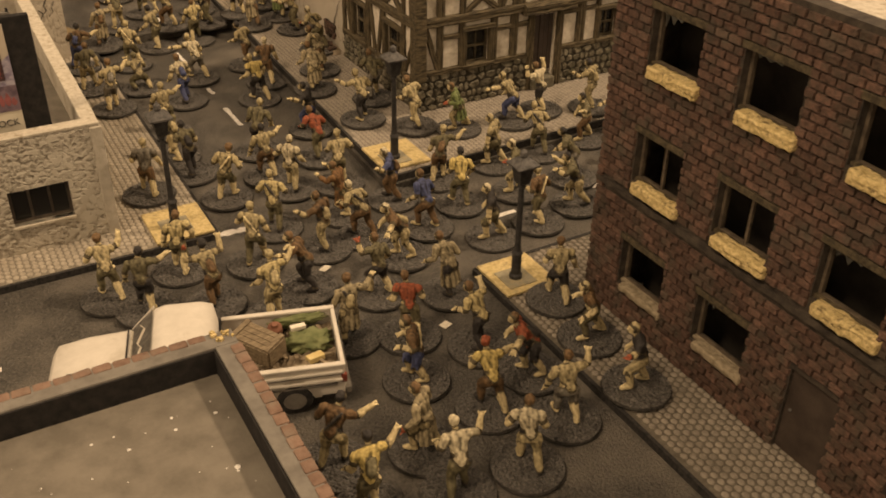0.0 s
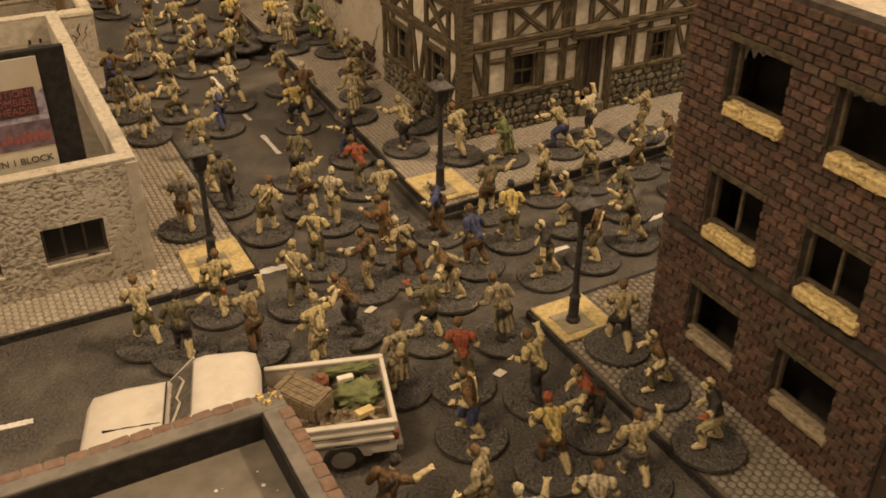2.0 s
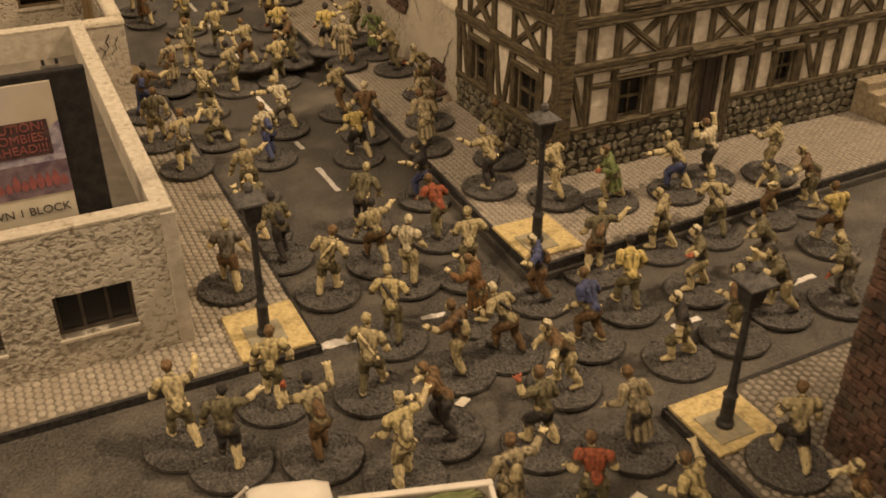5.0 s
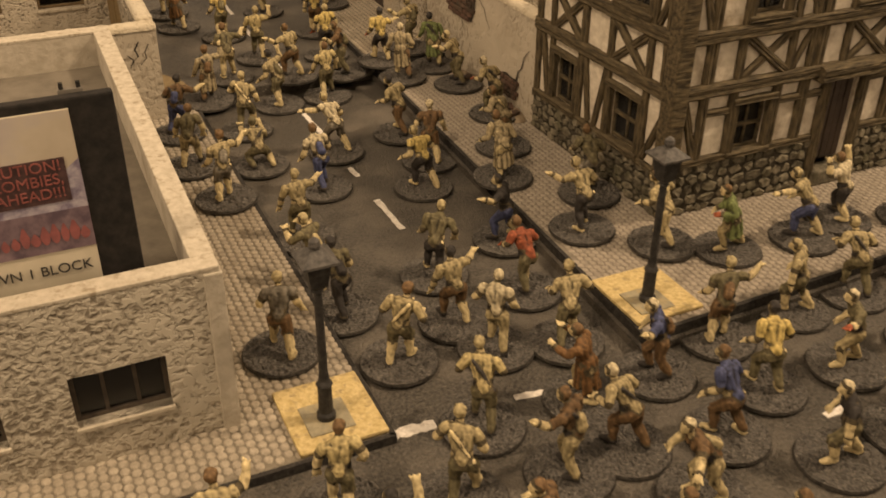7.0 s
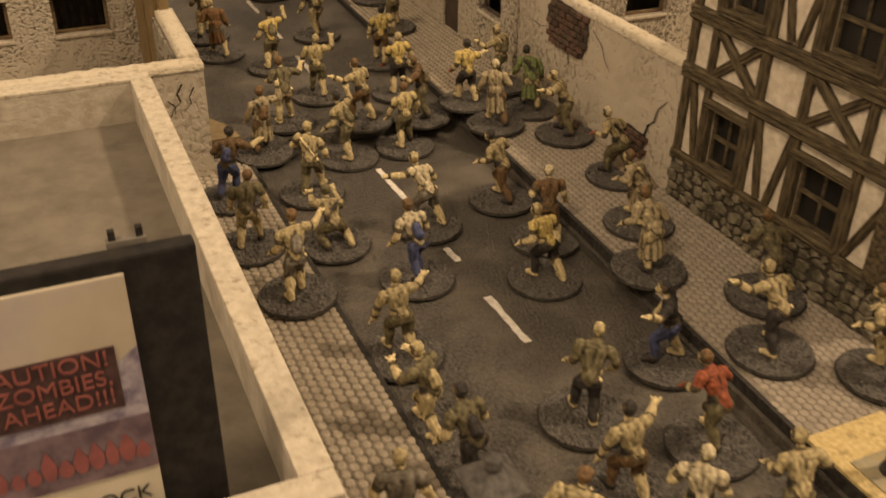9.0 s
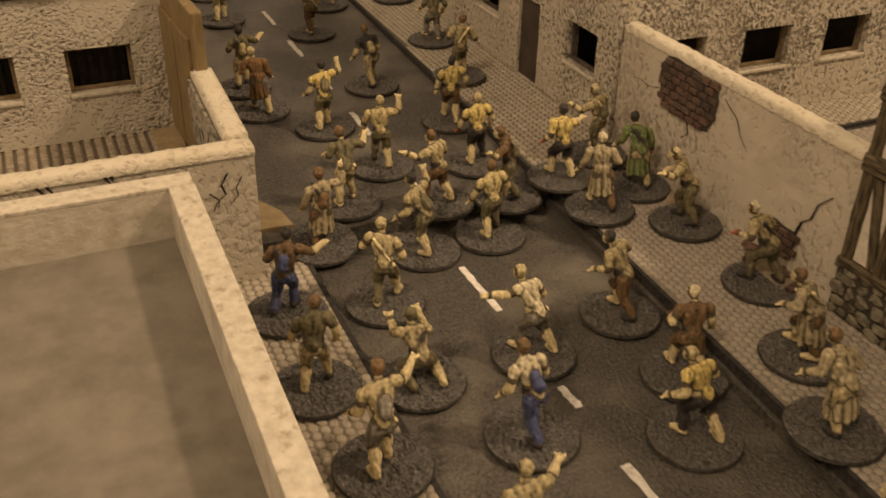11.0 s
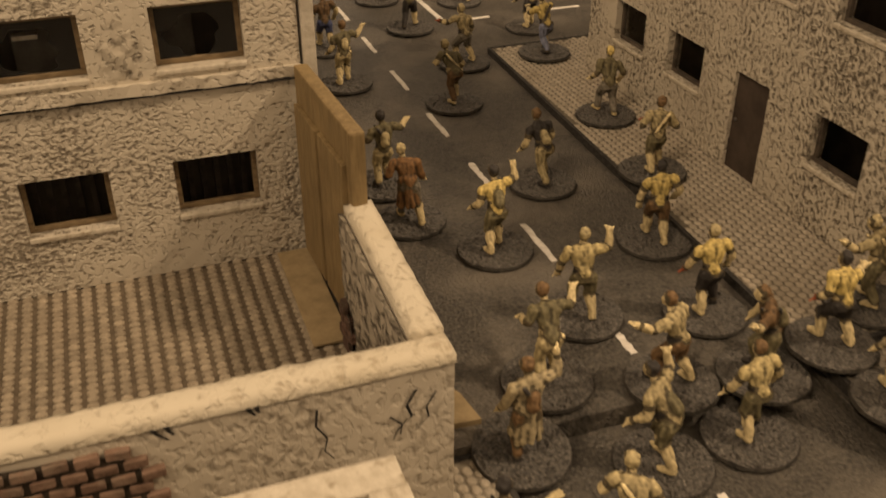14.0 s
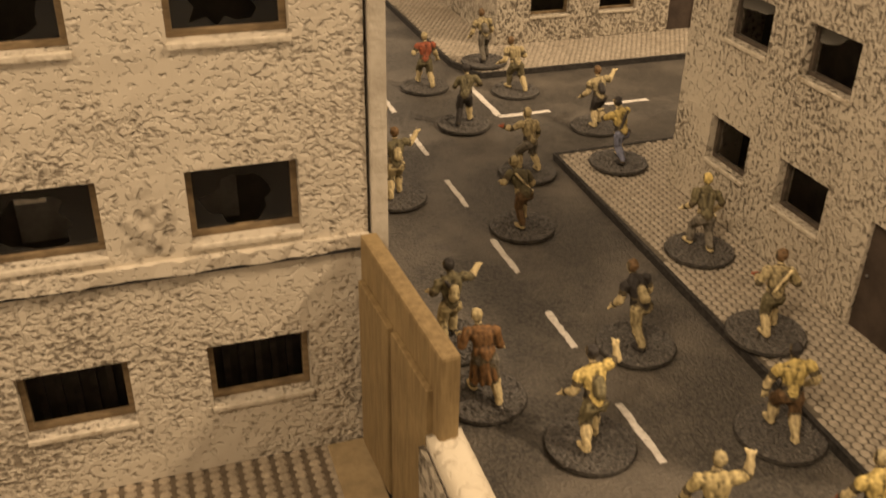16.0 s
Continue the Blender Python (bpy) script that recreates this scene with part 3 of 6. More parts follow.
    # the corner shows its bricks end on
    for j in range(int((TOP - K) / H)):
        z = K + (j + 0.5) * H
        p = facing("west", X, Y1) @ pose(0.0008 + 0.0006 * (j % 2), rng.uniform(-0.0004, 0.0002), z, 0, rng.uniform(-3, 3), 0)
        k = len(V)
        V += [tuple(p @ Vector((x * (0.45 + 0.2 * (j % 2)), y, w))) for x, y, w in v]
        F += [tuple(k + e for e in g) for g in f]
    me = bpy.data.meshes.new("bricks")
    me.from_pydata(V, [], F)
    mesh_part("bricks", me, BRICK_J, b)["kind"] = "stuff"
    return b


brick_building()


# ---- near flat-roofed building ----
def flat_roof_house():
    X1, Y1, TOP, T, X0, Y0, DK = 0.0535, 0.2105, 0.053, 0.0065, -0.25, -0.10, 0.0445
    b = thing("flat_roofed_house", "grey flat-roofed model house with brick-edged parapet", "building", pose(0, 0, 0))
    part("wall", boxed(X0, Y1 - T, 0.0003, X1, Y1, TOP, bevel=0.0004), GREY, b)
    part("wall", boxed(X1 - T, Y0, 0.0003, X1, Y1 - T, TOP, bevel=0.0004), GREY, b)
    part("wall", boxed(X0, Y0, 0.0003, X0 + T, Y1 - T, TOP), GREY, b)
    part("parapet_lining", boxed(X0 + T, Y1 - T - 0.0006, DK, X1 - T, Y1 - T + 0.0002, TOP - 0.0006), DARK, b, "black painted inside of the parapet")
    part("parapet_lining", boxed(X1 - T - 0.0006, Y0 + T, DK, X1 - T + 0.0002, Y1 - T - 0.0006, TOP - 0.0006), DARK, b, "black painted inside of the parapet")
    part("roof", boxed(X0 + T, Y0, DK - 0.003, X1 - T, Y1 - T, DK), DECK, b, "dusty brown-grey flat roof with white specks")
    rng = random.Random(3)
    me = bpy.data.meshes.new("coping_brick")
    bm = boxed(0, 0, 0, 1, 1, 1, bevel=0.16)
    bm.to_mesh(me)
    bm.free()
    me.materials.append(COPING)
    L = 0.0050
    for i in range(56):
        ob = new("coping_brick", me)
        ob.parent = b
        ob.matrix_basis = pose(X1 - 0.0075 - (i + 1) * L, Y1 - 0.0026, TOP - 0.0029, rng.uniform(-4, 4), rng.uniform(-3, 3), rng.uniform(-3, 3)) @ Matrix.Diagonal((L * rng.uniform(0.95, 1.0), 0.0030, 0.0031, 1))
    for i in range(56):
        ob = new("coping_brick", me)
        ob.parent = b
        ob.matrix_basis = pose(X1 - 0.0028, Y1 - 0.0075 - (i + 1) * L * 0.9, TOP - 0.0029, rng.uniform(-3, 3), rng.uniform(-4, 4), rng.uniform(-3, 3)) @ Matrix.Diagonal((0.0034, L * 0.9 * 0.93, 0.0033, 1))
    bm = bmesh.new()
    for i in range(14):
        x, y, r = X1 - rng.uniform(0.0002, 0.0060), Y1 - rng.uniform(0.0002, 0.0045), rng.uniform(0.0002, 0.0006)
        box(bm, -r, -r, -0.0008, r, r, r, m=pose(x, y, TOP + 0.0004, 0, 0, rng.uniform(0, 90)))
    part("chipped_corner", bm, SILL, b, "pale yellow crumbs on the chipped corner")
    # specks on the deck
    V, F = [], []
    for i in range(120):
        x, y, r = rng.uniform(-0.03, 0.045), rng.uniform(0.08, 0.20), rng.uniform(0.00025, 0.0010) * rng.random() ** 0.6
        k = len(V)
        V += [(x + r * math.cos(a), y + r * math.sin(a), DK + 0.00012) for a in (0.3, 1.5, 2.7, 4.0, 5.2)] + [(x, y, DK + 0.0003)]
        F += [(k + j, k + (j + 1) % 5, k + 5) for j in range(5)]
    me = bpy.data.meshes.new("white_specks")
    me.from_pydata(V, [], F)
    mesh_part("white_specks", me, WHITE, b)["kind"] = "stuff"


flat_roof_house()


# ---- stucco shop with a hollow roof ----
def stucco_shop():
    X1, Y0, Y1, TOP, T, X0, DK = 0.0508, 0.364, 0.5445, 0.054, 0.0058, -0.20, 0.0405
    # tilted up at the back so that its parapet fits the camera's view
    b = thing("stucco_shop", "pale pitted stucco model shop with open parapet roof", "building", pose(0, Y0, K, 1.7) @ pose(0, -Y0, -K))
    LOW = K - 0.0066
    wins = [(c - X0, 0.0155, c + 0.0232 - X0, 0.0312) for c in (0.012, -0.027, -0.066, -0.105)]
    m = facing("south", X0, Y0)
    part("wall", holed(bmesh.new(), m, 0, X1 - X0, LOW, TOP - 0.0012, T, wins, rough=0.0003, step=0.004), STUCCO, b)
    part("wall", boxed(X1 - T, Y0 + T, LOW, X1, Y1 - T, TOP - 0.0012), PLASTER, b)
    part("wall", boxed(X0, Y1 - T, LOW, X1, Y1, TOP - 0.0012), PLASTER, b)
    part("wall", boxed(X0, Y0 + T, LOW, X0 + T, Y1 - T, TOP - 0.0012), PLASTER, b)
    part("coping", boxed(X0, Y0 - 0.0002, TOP - 0.0012, X1, Y0 + T, TOP, bevel=0.0003), CAP, b, "dry-brushed cream wall top")
    part("coping", boxed(X1 - T, Y0 + T, TOP - 0.0012, X1 + 0.0002, Y1 - T, TOP, bevel=0.0003), CAP, b, "dry-brushed cream wall top")
    part("coping", boxed(X0, Y1 - T, TOP - 0.0012, X1, Y1 + 0.0002, TOP, bevel=0.0003), CAP, b, "dry-brushed cream wall top")
    part("pilaster", boxed(X1 - 0.0040, Y0 - 0.0007, LOW, X1 + 0.0007, Y0 + 0.006, TOP - 0.0018, bevel=0.0005), PLASTER, b, "smooth plaster corner strip")
    part("roof", boxed(X0 + T, Y0 + T, DK - 0.003, X1 - T, Y1 - T, DK), DECK, b, "brown-grey flat roof")
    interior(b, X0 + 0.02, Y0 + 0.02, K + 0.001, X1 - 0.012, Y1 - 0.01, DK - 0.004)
    for u0, z0, u1, z1 in wins:
        window_unit(b, m @ pose(u0, 0, z0), u1 - u0, z1 - z0, 0.006, FRAME, 2, "whole", 0.0012)
        part("sill", boxed(u0 - 0.0004, -0.0008, z0 - 0.0014, u1 + 0.0004, 0.003, z0, m=m, bevel=0.0003), CAP, b, "pale worn window sill")
    return b


stucco_shop()


# ---- timber-framed house ----
def rough_stone(seed):
    """One irregular rubble stone, about a unit wide and high, lying against a wall that faces -y."""
    rng = random.Random(seed)
    bm = bmesh.new()
    n = rng.choice((5, 6, 7, 8))
    a0 = rng.uniform(0, 1)
    rim, top = [], []
    for k in range(n):
        a = 2 * math.pi * k / n + a0 + rng.uniform(-0.32, 0.32)
        sq = 1 / max(abs(math.cos(a)), abs(math.sin(a))) ** 0.55
        r = 0.47 * sq * rng.uniform(0.82, 1.08)
        rim.append(bm.verts.new((r * math.cos(a), 0.1, r * math.sin(a))))
        top.append(bm.verts.new((0.80 * r * math.cos(a), -0.32 + rng.uniform(-0.20, 0.14), 0.80 * r * math.sin(a))))
    mid = bm.verts.new((0, -0.36, 0))
    for k in range(n):
        bm.faces.new((rim[k], rim[(k + 1) % n], top[(k + 1) % n], top[k]))
        bm.faces.new((top[k], top[(k + 1) % n], mid))
    me = bpy.data.meshes.new("stone")
    bmesh.ops.recalc_face_normals(bm, faces=bm.faces)
    bm.to_mesh(me)
    bm.free()
    me.materials.append(RUBBLE)
    return me


def beam_mesh(length, w, proud, seed):
    """A hewn oak beam along x from the origin, with wavy edges and grooves along its face."""
    bm = bmesh.new()
    n = max(3, int(length / 0.004))
    prof = ((-0.5, 0.4), (-0.5, -0.75), (-0.36, -1.0), (-0.14, -0.94), (-0.08, -0.72), (-0.02, -0.96), (0.2, -1.0), (0.27, -0.78), (0.33, -0.98), (0.5, -0.7), (0.5, 0.4))
    rings = []
    for i in range(n + 1):
        x = length * i / n
        j = [noise.noise(Vector((seed * 3.7 + x * 160, k * 1.3, seed))) for k in range(len(prof))]
        rings.append([bm.verts.new((x, proud * q[1] * (1 + 0.12 * j[k]), w * (q[0] + 0.09 * j[k]))) for k, q in enumerate(prof)])
    for p, q in zip(rings, rings[1:]):
        for k in range(len(prof) - 1):
            bm.faces.new((p[k], p[k + 1], q[k + 1], q[k]))
    bm.faces.new(rings[0])
    bm.faces.new(rings[-1][::-1])
    return bm


def timber_house():
    X0, Y0, XE, YN, TOP, SB, G = 0.2172, 0.4065, 0.42, 0.4985, 0.1165, 0.0265, K2
    b = thing("timber_framed_house", "timber-framed model house with cream infill and rubble base", "house", pose(0, 0, 0))
    south, west = facing("south", X0, Y0), facing("west", X0, YN)
    LS, LW = XE - X0, YN - Y0
    ux = ((0.0278, 0.0418), (0.0765, 0.0925), (0.1150, 0.1262))
    sw = [(0.0278, 0.0282, 0.0418, 0.0466), (0.1150, 0.0290, 0.1262, 0.0452)] + [(a, 0.0785, c, 0.0980) for a, c in ux]
    sd = (0.0693, G, 0.0843, 0.0482)
    wx = ((0.0155, 0.0310), (0.0560, 0.0740))
    ww = [(a, 0.0252, c, 0.0448) for a, c in wx] + [(a, 0.0770, c, 0.0970) for a, c in wx]
    part("wall", holed(bmesh.new(), south, 0, LS, G, TOP, 0.006, sw + [sd], rough=0.0004, step=0.004), INFILL, b, "cream lime plaster between the timbers")
    part("wall", holed(bmesh.new(), west, 0, LW - 0.006, G, TOP, 0.006, ww, rough=0.0004, step=0.004), INFILL, b, "cream lime plaster between the timbers")
    part("wall", boxed(XE - 0.006, Y0 + 0.006, G, XE, YN - 0.006, TOP), INFILL, b)
    part("wall", boxed(X0 + 0.006, YN - 0.006, G, XE, YN, TOP), INFILL, b)
    part("roof", boxed(X0, Y0, TOP + 0.0005, XE, YN, TOP + 0.003), TIMBER, b, "dark plank top of the upper storey")
    interior(b, X0 + 0.012, Y0 + 0.012, G + 0.001, XE - 0.01, YN - 0.01, TOP - 0.004)
    count = [0]

    def beam(m, u0, z0, u1, z1, w=0.0042, proud=0.0019):
        count[0] += 1
        L = math.hypot(u1 - u0, z1 - z0)
        ob = part("beam", beam_mesh(L, w, proud, count[0]), TIMBER, b)
        ob.matrix_basis = m @ pose(u0, 0, z0) @ pose(0, 0, 0, 0, -math.degrees(math.atan2(z1 - z0, u1 - u0)), 0)

    A, B, C = 0.0540, 0.0734, 0.1010      # the storey rails

    def frame_side(m, L, wins, base, gap=None):
        if gap:
            beam(m, 0, base + 0.0006, gap[0] - 0.004, base + 0.0006, 0.0030)
            beam(m, gap[2] + 0.004, base + 0.0012, L, base + 0.0012, 0.0030)
        else:
            beam(m, 0, base + 0.0006, L, base + 0.0006, 0.0030)
        for z, w in ((A, 0.0048), (B, 0.0048), (C, 0.0050), (0.1130, 0.0044)):
            beam(m, 0, z, L, z, w, 0.0026)
        for u0, z0, u1, z1 in wins:
            for u in (u0 - 0.0012, u1 + 0.0012):
                beam(m, u, z0 - 0.001, u, z1 + 0.001, 0.0026, 0.0020)
            beam(m, u0 - 0.0028, z1 + 0.0012, u1 + 0.0028, z1 + 0.0012, 0.0026, 0.0024)
            beam(m, u0 - 0.0028, z0 - 0.0010, u1 + 0.0028, z0 - 0.0010, 0.0022, 0.0028)

    frame_side(south, LS, sw, SB, sd)
    low = west @ pose(0, 0, -0.0010)
    frame_side(low, LW, [(u0, z0 + 0.0010, u1, z1 + 0.0010) for u0, z0, u1, z1 in ww], 0.0235)
    # south side: studs of the ground floor, of the braced band and of the upper floor
    for u, w in ((0.0120, 0.0036), (0.0250, 0.0036), (0.0446, 0.0040), (0.0573, 0.0046), (0.1014, 0.0056), (0.1132, 0.0030), (0.1290, 0.0036), (0.1410, 0.0040), (0.1530, 0.0040), (0.1660, 0.0044), (0.1790, 0.0044), (0.1920, 0.0044)):
        beam(south, u, SB + 0.0018, u, A - 0.002, w, 0.0017)
    for u in (0.0682, 0.0872):
        beam(south, u, G, u, A - 0.002, 0.0040, 0.0024)
    for u, w in ((0.0020, 0.0034), (0.0123, 0.0046), (0.0252, 0.0034), (0.0478, 0.0030), (0.0572, 0.0032), (0.0612, 0.0046), (0.0736, 0.0030), (0.0955, 0.0032), (0.1066, 0.0036), (0.1180, 0.0036), (0.1400, 0.0036), (0.1520, 0.0036), (0.1740, 0.0036), (0.1860, 0.0036)):
        beam(south, u, A + 0.002, u, B - 0.002, w, 0.0018)
        beam(south, u, B + 0.002, u, C - 0.002, w * 0.9, 0.0018)
    for u0, z0, u1, z1, w in ((0.0138, 0.0452, 0.0236, 0.0450, 0.0026), (0.0464, 0.0452, 0.0664, 0.0452, 0.0028), (0.0890, 0.0476, 0.1120, 0.0476, 0.0026), (0.1305, 0.0476, 0.1520, 0.0476, 0.0028), (0.0034, 0.0520, 0.0110, 0.0285, 0.0030), (0.1300, 0.0515, 0.1395, 0.0290, 0.0028),
                              (0.0494, 0.0570, 0.0556, 0.0705, 0.0022), (0.0040, 0.0985, 0.0105, 0.0760, 0.0026), (0.0980, 0.0765, 0.1045, 0.0985, 0.0026), (0.0500, 0.0985, 0.0560, 0.0760, 0.0026)):
        beam(south, u0, z0, u1, z1, w, 0.0016)
    for u0, u1 in ((0.0270, 0.0465), (0.0752, 0.0938), (0.1200, 0.1382), (0.1540, 0.1722)):
        beam(south, u0, A + 0.0022, u1, B - 0.0022, 0.0032, 0.0014)
        beam(south, u0, B - 0.0022, u1, A + 0.0022, 0.0032, 0.0019)
    beam(south, 0.0620, 0.0530, 0.0950, 0.0530, 0.0058, 0.0056)
    # west side
    for u, w in ((0.0018, 0.0036), (0.0128, 0.0030), (0.0343, 0.0036), (0.0535, 0.0028), (0.0770, 0.0032)):
        beam(low, u, 0.0255, u, A - 0.002, w, 0.0017)
    for u, w in ((0.0018, 0.0036), (0.0122, 0.0030), (0.0352, 0.0040), (0.0532, 0.0034), (0.0768, 0.0032), (0.0858, 0.0036)):
        beam(low, u, A + 0.002, u, B - 0.002, w, 0.0018)
        beam(low, u, B + 0.002, u, C - 0.002, w, 0.0018)
    for u0, z0, u1, z1 in ((0.0372, 0.0520, 0.0420, 0.0262), (0.0520, 0.0515, 0.0462, 0.0262), (0.0895, 0.0490, 0.0790, 0.0268), (0.0050, 0.0520, 0.0105, 0.0265), (0.0375, 0.0985, 0.0430, 0.0765), (0.0520, 0.0985, 0.0465, 0.0765), (0.0795, 0.0765, 0.0890, 0.0985)):
        beam(low, u0, z0, u1, z1, 0.0026, 0.0016)
    for u0, u1 in ((0.0138, 0.0330), (0.0550, 0.0752)):
        beam(low, u0, A + 0.0022, u1, B - 0.0022, 0.0032, 0.0014)
        beam(low, u0, B - 0.0022, u1, A + 0.0022, 0.0032, 0.0019)
    part("corner_post", boxed(X0 - 0.0030, Y0 - 0.0030, SB - 0.003, X0 + 0.0034, Y0 + 0.0040, TOP, bevel=0.0006), TIMBER, b, "thick oak corner post with pegs")
    for k, (m, w) in enumerate([(south, q) for q in sw] + [(west, q) for q in ww]):
        u0, z0, u1, z1 = w
        g = window_unit(b, m @ pose(u0, -0.0006, z0), u1 - u0, z1 - z0, 0.004, TIMBER, 1, "whole", 0.0013)
        part("bar", boxed(0.0012, 0.0016, (z1 - z0) * 0.5 - 0.0006, u1 - u0 - 0.0012, 0.0032, (z1 - z0) * 0.5 + 0.0006), TIMBER, g)
    dw, dh = sd[2] - sd[0], sd[3] - G
    d = new("door")
    d.parent = b
    d.matrix_basis = south @ pose(sd[0], 0.0, G)
    for i in range(5):
        part("plank", boxed(dw * i / 5 + 0.0001, 0.0012 + 0.0002 * (i % 2), 0.009, dw * (i + 1) / 5 - 0.0001, 0.0032, dh, bevel=0.0003), DOOR, d)
    part("doorstep", boxed(0.0, -0.0042, 0.0, dw, 0.003, 0.0062, bevel=0.0008), RUBBLE, d, "worn stone doorstep")
    # rubble base in rows of uneven stones
    part("base_bed", boxed(X0 - 0.0008, Y0 - 0.0008, G, X0 + sd[0] - 0.003, Y0 + 0.003, SB), RUBBLE_J, b)
    part("base_bed", boxed(X0 + sd[2] + 0.003, Y0 - 0.0008, G, XE, Y0 + 0.003, SB), RUBBLE_J, b)
    part("base_bed", boxed(X0 - 0.0008, Y0 + 0.003, G, X0 + 0.003, YN, 0.0235), RUBBLE_J, b)
    stones = [rough_stone(s) for s in range(12)]
    rng = random.Random(8)
    for m, L, gap, top in ((south, LS * 0.92, sd, SB), (west, LW, None, 0.0238)):
        z = G
        while z < top - 0.0012:
            h = min(rng.uniform(0.0028, 0.0046), top - z)
            if top - z - h < 0.0018:
                h = top - z
            u = rng.uniform(-0.003, 0)
            while u < L:
                w = rng.choice((0.0032, 0.0044, 0.0058, 0.0074)) * rng.uniform(0.85, 1.15)
                c = u + w / 2
                u += w
                if gap and gap[0] - 0.003 < c < gap[2] + 0.003:
                    continue
                ob = new("stone", stones[rng.randrange(12)])
                ob.parent = b
                ob.matrix_basis = m @ pose(c, -0.0009 + rng.uniform(-0.0004, 0.0004), z + h / 2, rng.uniform(-8, 8), rng.uniform(-14, 14), rng.uniform(-8, 8)) @ Matrix.Diagonal((w * 1.06, 0.0022, h * rng.uniform(1.0, 1.22), 1))
            z += h
    for i in range(4):
        part("step", boxed(0.390 - 0.001 * i, 0.3795 + 0.006 * i, G, 0.410, 0.3870 + 0.006 * i, G + 0.0042 * (i + 1), bevel=0.0005), STONE_SILL, b, "pale stone step")


timber_house()


# ---- walls of broken plaster ----
def crack(parent, m, pts, w=0.0005, name="crack"):
    bm = bmesh.new()
    a, b = [], []
    for i, (u, z) in enumerate(pts):
        t = 0.55 * w * (1 - 0.75 * i / len(pts))
        a.append(bm.verts.new(m @ Vector((u - t, -0.00055, z))))
        b.append(bm.verts.new(m @ Vector((u + t, -0.00055, z + t * 0.3))))
    for i in range(len(pts) - 1):
        bm.faces.new((a[i], b[i], b[i + 1], a[i + 1]))
    return part(name, bm, DARK, parent, "dark crack in the plaster")


def brick_patch(parent, m, u0, z0, u1, z1, seed, L=0.0062, H=0.0030, paint=None, gap=0.0003):
    """Bare bricks where the plaster has fallen away, over a dark bed with an uneven outline."""
    rng = random.Random(seed)
    cu, cz, ru, rz = (u0 + u1) / 2, (z0 + z1) / 2, (u1 - u0) / 2, (z1 - z0) / 2
    bm = bmesh.new()
    ring = []
    for k in range(22):
        a = 2 * math.pi * k / 22
        s = 1 / max(abs(math.cos(a)), abs(math.sin(a))) ** 0.6 * rng.uniform(0.92, 1.1)
        ring.append(bm.verts.new(m @ Vector((cu + ru * s * math.cos(a), -0.0006, cz + rz * s * math.sin(a)))))
    bm.faces.new(ring)
    part("bare_bed", bm, MORTAR, parent, "dark bed where plaster fell off")
    me = bpy.data.meshes.new("brick")
    q = boxed(-L / 2 + gap, -0.0014, -H / 2 + gap, L / 2 - gap, 0.0003, H / 2 - gap, bevel=0.00035)
    q.to_mesh(me)
    q.free()
    me.materials.append(paint or BRICK)
    for j in range(int((z1 - z0) / H) + 1):
        for i in range(int((u1 - u0) / L) + 2):
            u, z = u0 + (i + 0.5 * (j % 2)) * L, z0 + (j + 0.5) * H
            if ((u - cu) / ru) ** 4 + ((z - cz) / rz) ** 4 < 0.95:
                ob = new("brick", me)
                ob.parent = parent
                ob.matrix_basis = m @ pose(u, rng.uniform(-0.0002, 0.0003), z, rng.uniform(-3, 3), rng.uniform(-3, 3), rng.uniform(-4, 4))


WORN = stucco_mat("worn_plaster", (0.475, 0.42, 0.333), (0.275, 0.237, 0.182), (0.335, 0.288, 0.222), 520, (1.0, 1.0, 0.7), 0.00035, (0.28, 0.46), 0.8)
MEND = stucco_mat("lumpy_plaster", (0.42, 0.37, 0.29), (0.15, 0.127, 0.094), (0.33, 0.285, 0.22), 520, (0.9, 1.0, 0.8), 0.0009, (0.30, 0.56), 0.6)
ROUGH_GREY = stucco_mat("rough_grey_plaster", (0.36, 0.318, 0.25), (0.085, 0.072, 0.055), (0.20, 0.172, 0.132), 420, (1.0, 0.8, 1.0), 0.0009, (0.36, 0.58), 0.6)


def broken_top(x0, y0, x1, y1, z, seed, step=0.0016, h=0.0010):
    """The cream, chipped top of a broken wall."""
    bm = bmesh.new()
    nx, ny = max(2, int((x1 - x0) / step)), max(2, int((y1 - y0) / step))
    g = [[bm.verts.new((x0 + (x1 - x0) * i / nx, y0 + (y1 - y0) * j / ny,
                        z + h * 0.55 * noise.fractal(Vector((x0 + (x1 - x0) * i / nx, y0 + (y1 - y0) * j / ny, seed * 0.1)) * 300, 1.0, 2.0, 4) - (0.0009 if i in (0, nx) or j in (0, ny) else 0)))
          for j in range(ny + 1)] for i in range(nx + 1)]
    for i in range(nx):
        for j in range(ny):
            bm.faces.new((g[i][j], g[i + 1][j], g[i + 1][j + 1], g[i][j + 1]))
    edge = [g[i][0] for i in range(nx + 1)] + [g[nx][j] for j in range(1, ny + 1)] + [g[i][ny] for i in range(nx - 1, -1, -1)] + [g[0][j] for j in range(ny - 1, 0, -1)]
    low = [bm.verts.new((v.co.x, v.co.y, z - 0.003)) for v in edge]
    for k in range(len(edge)):
        bm.faces.new((edge[k], low[k], low[(k + 1) % len(low)], edge[(k + 1) % len(edge)]))
    return bm


RUBBISH_GROUND = mat("fallen_plaster", (0.15, 0.115, 0.075), (0.28, 0.225, 0.155), 300, 0.9, 0.8, 500)


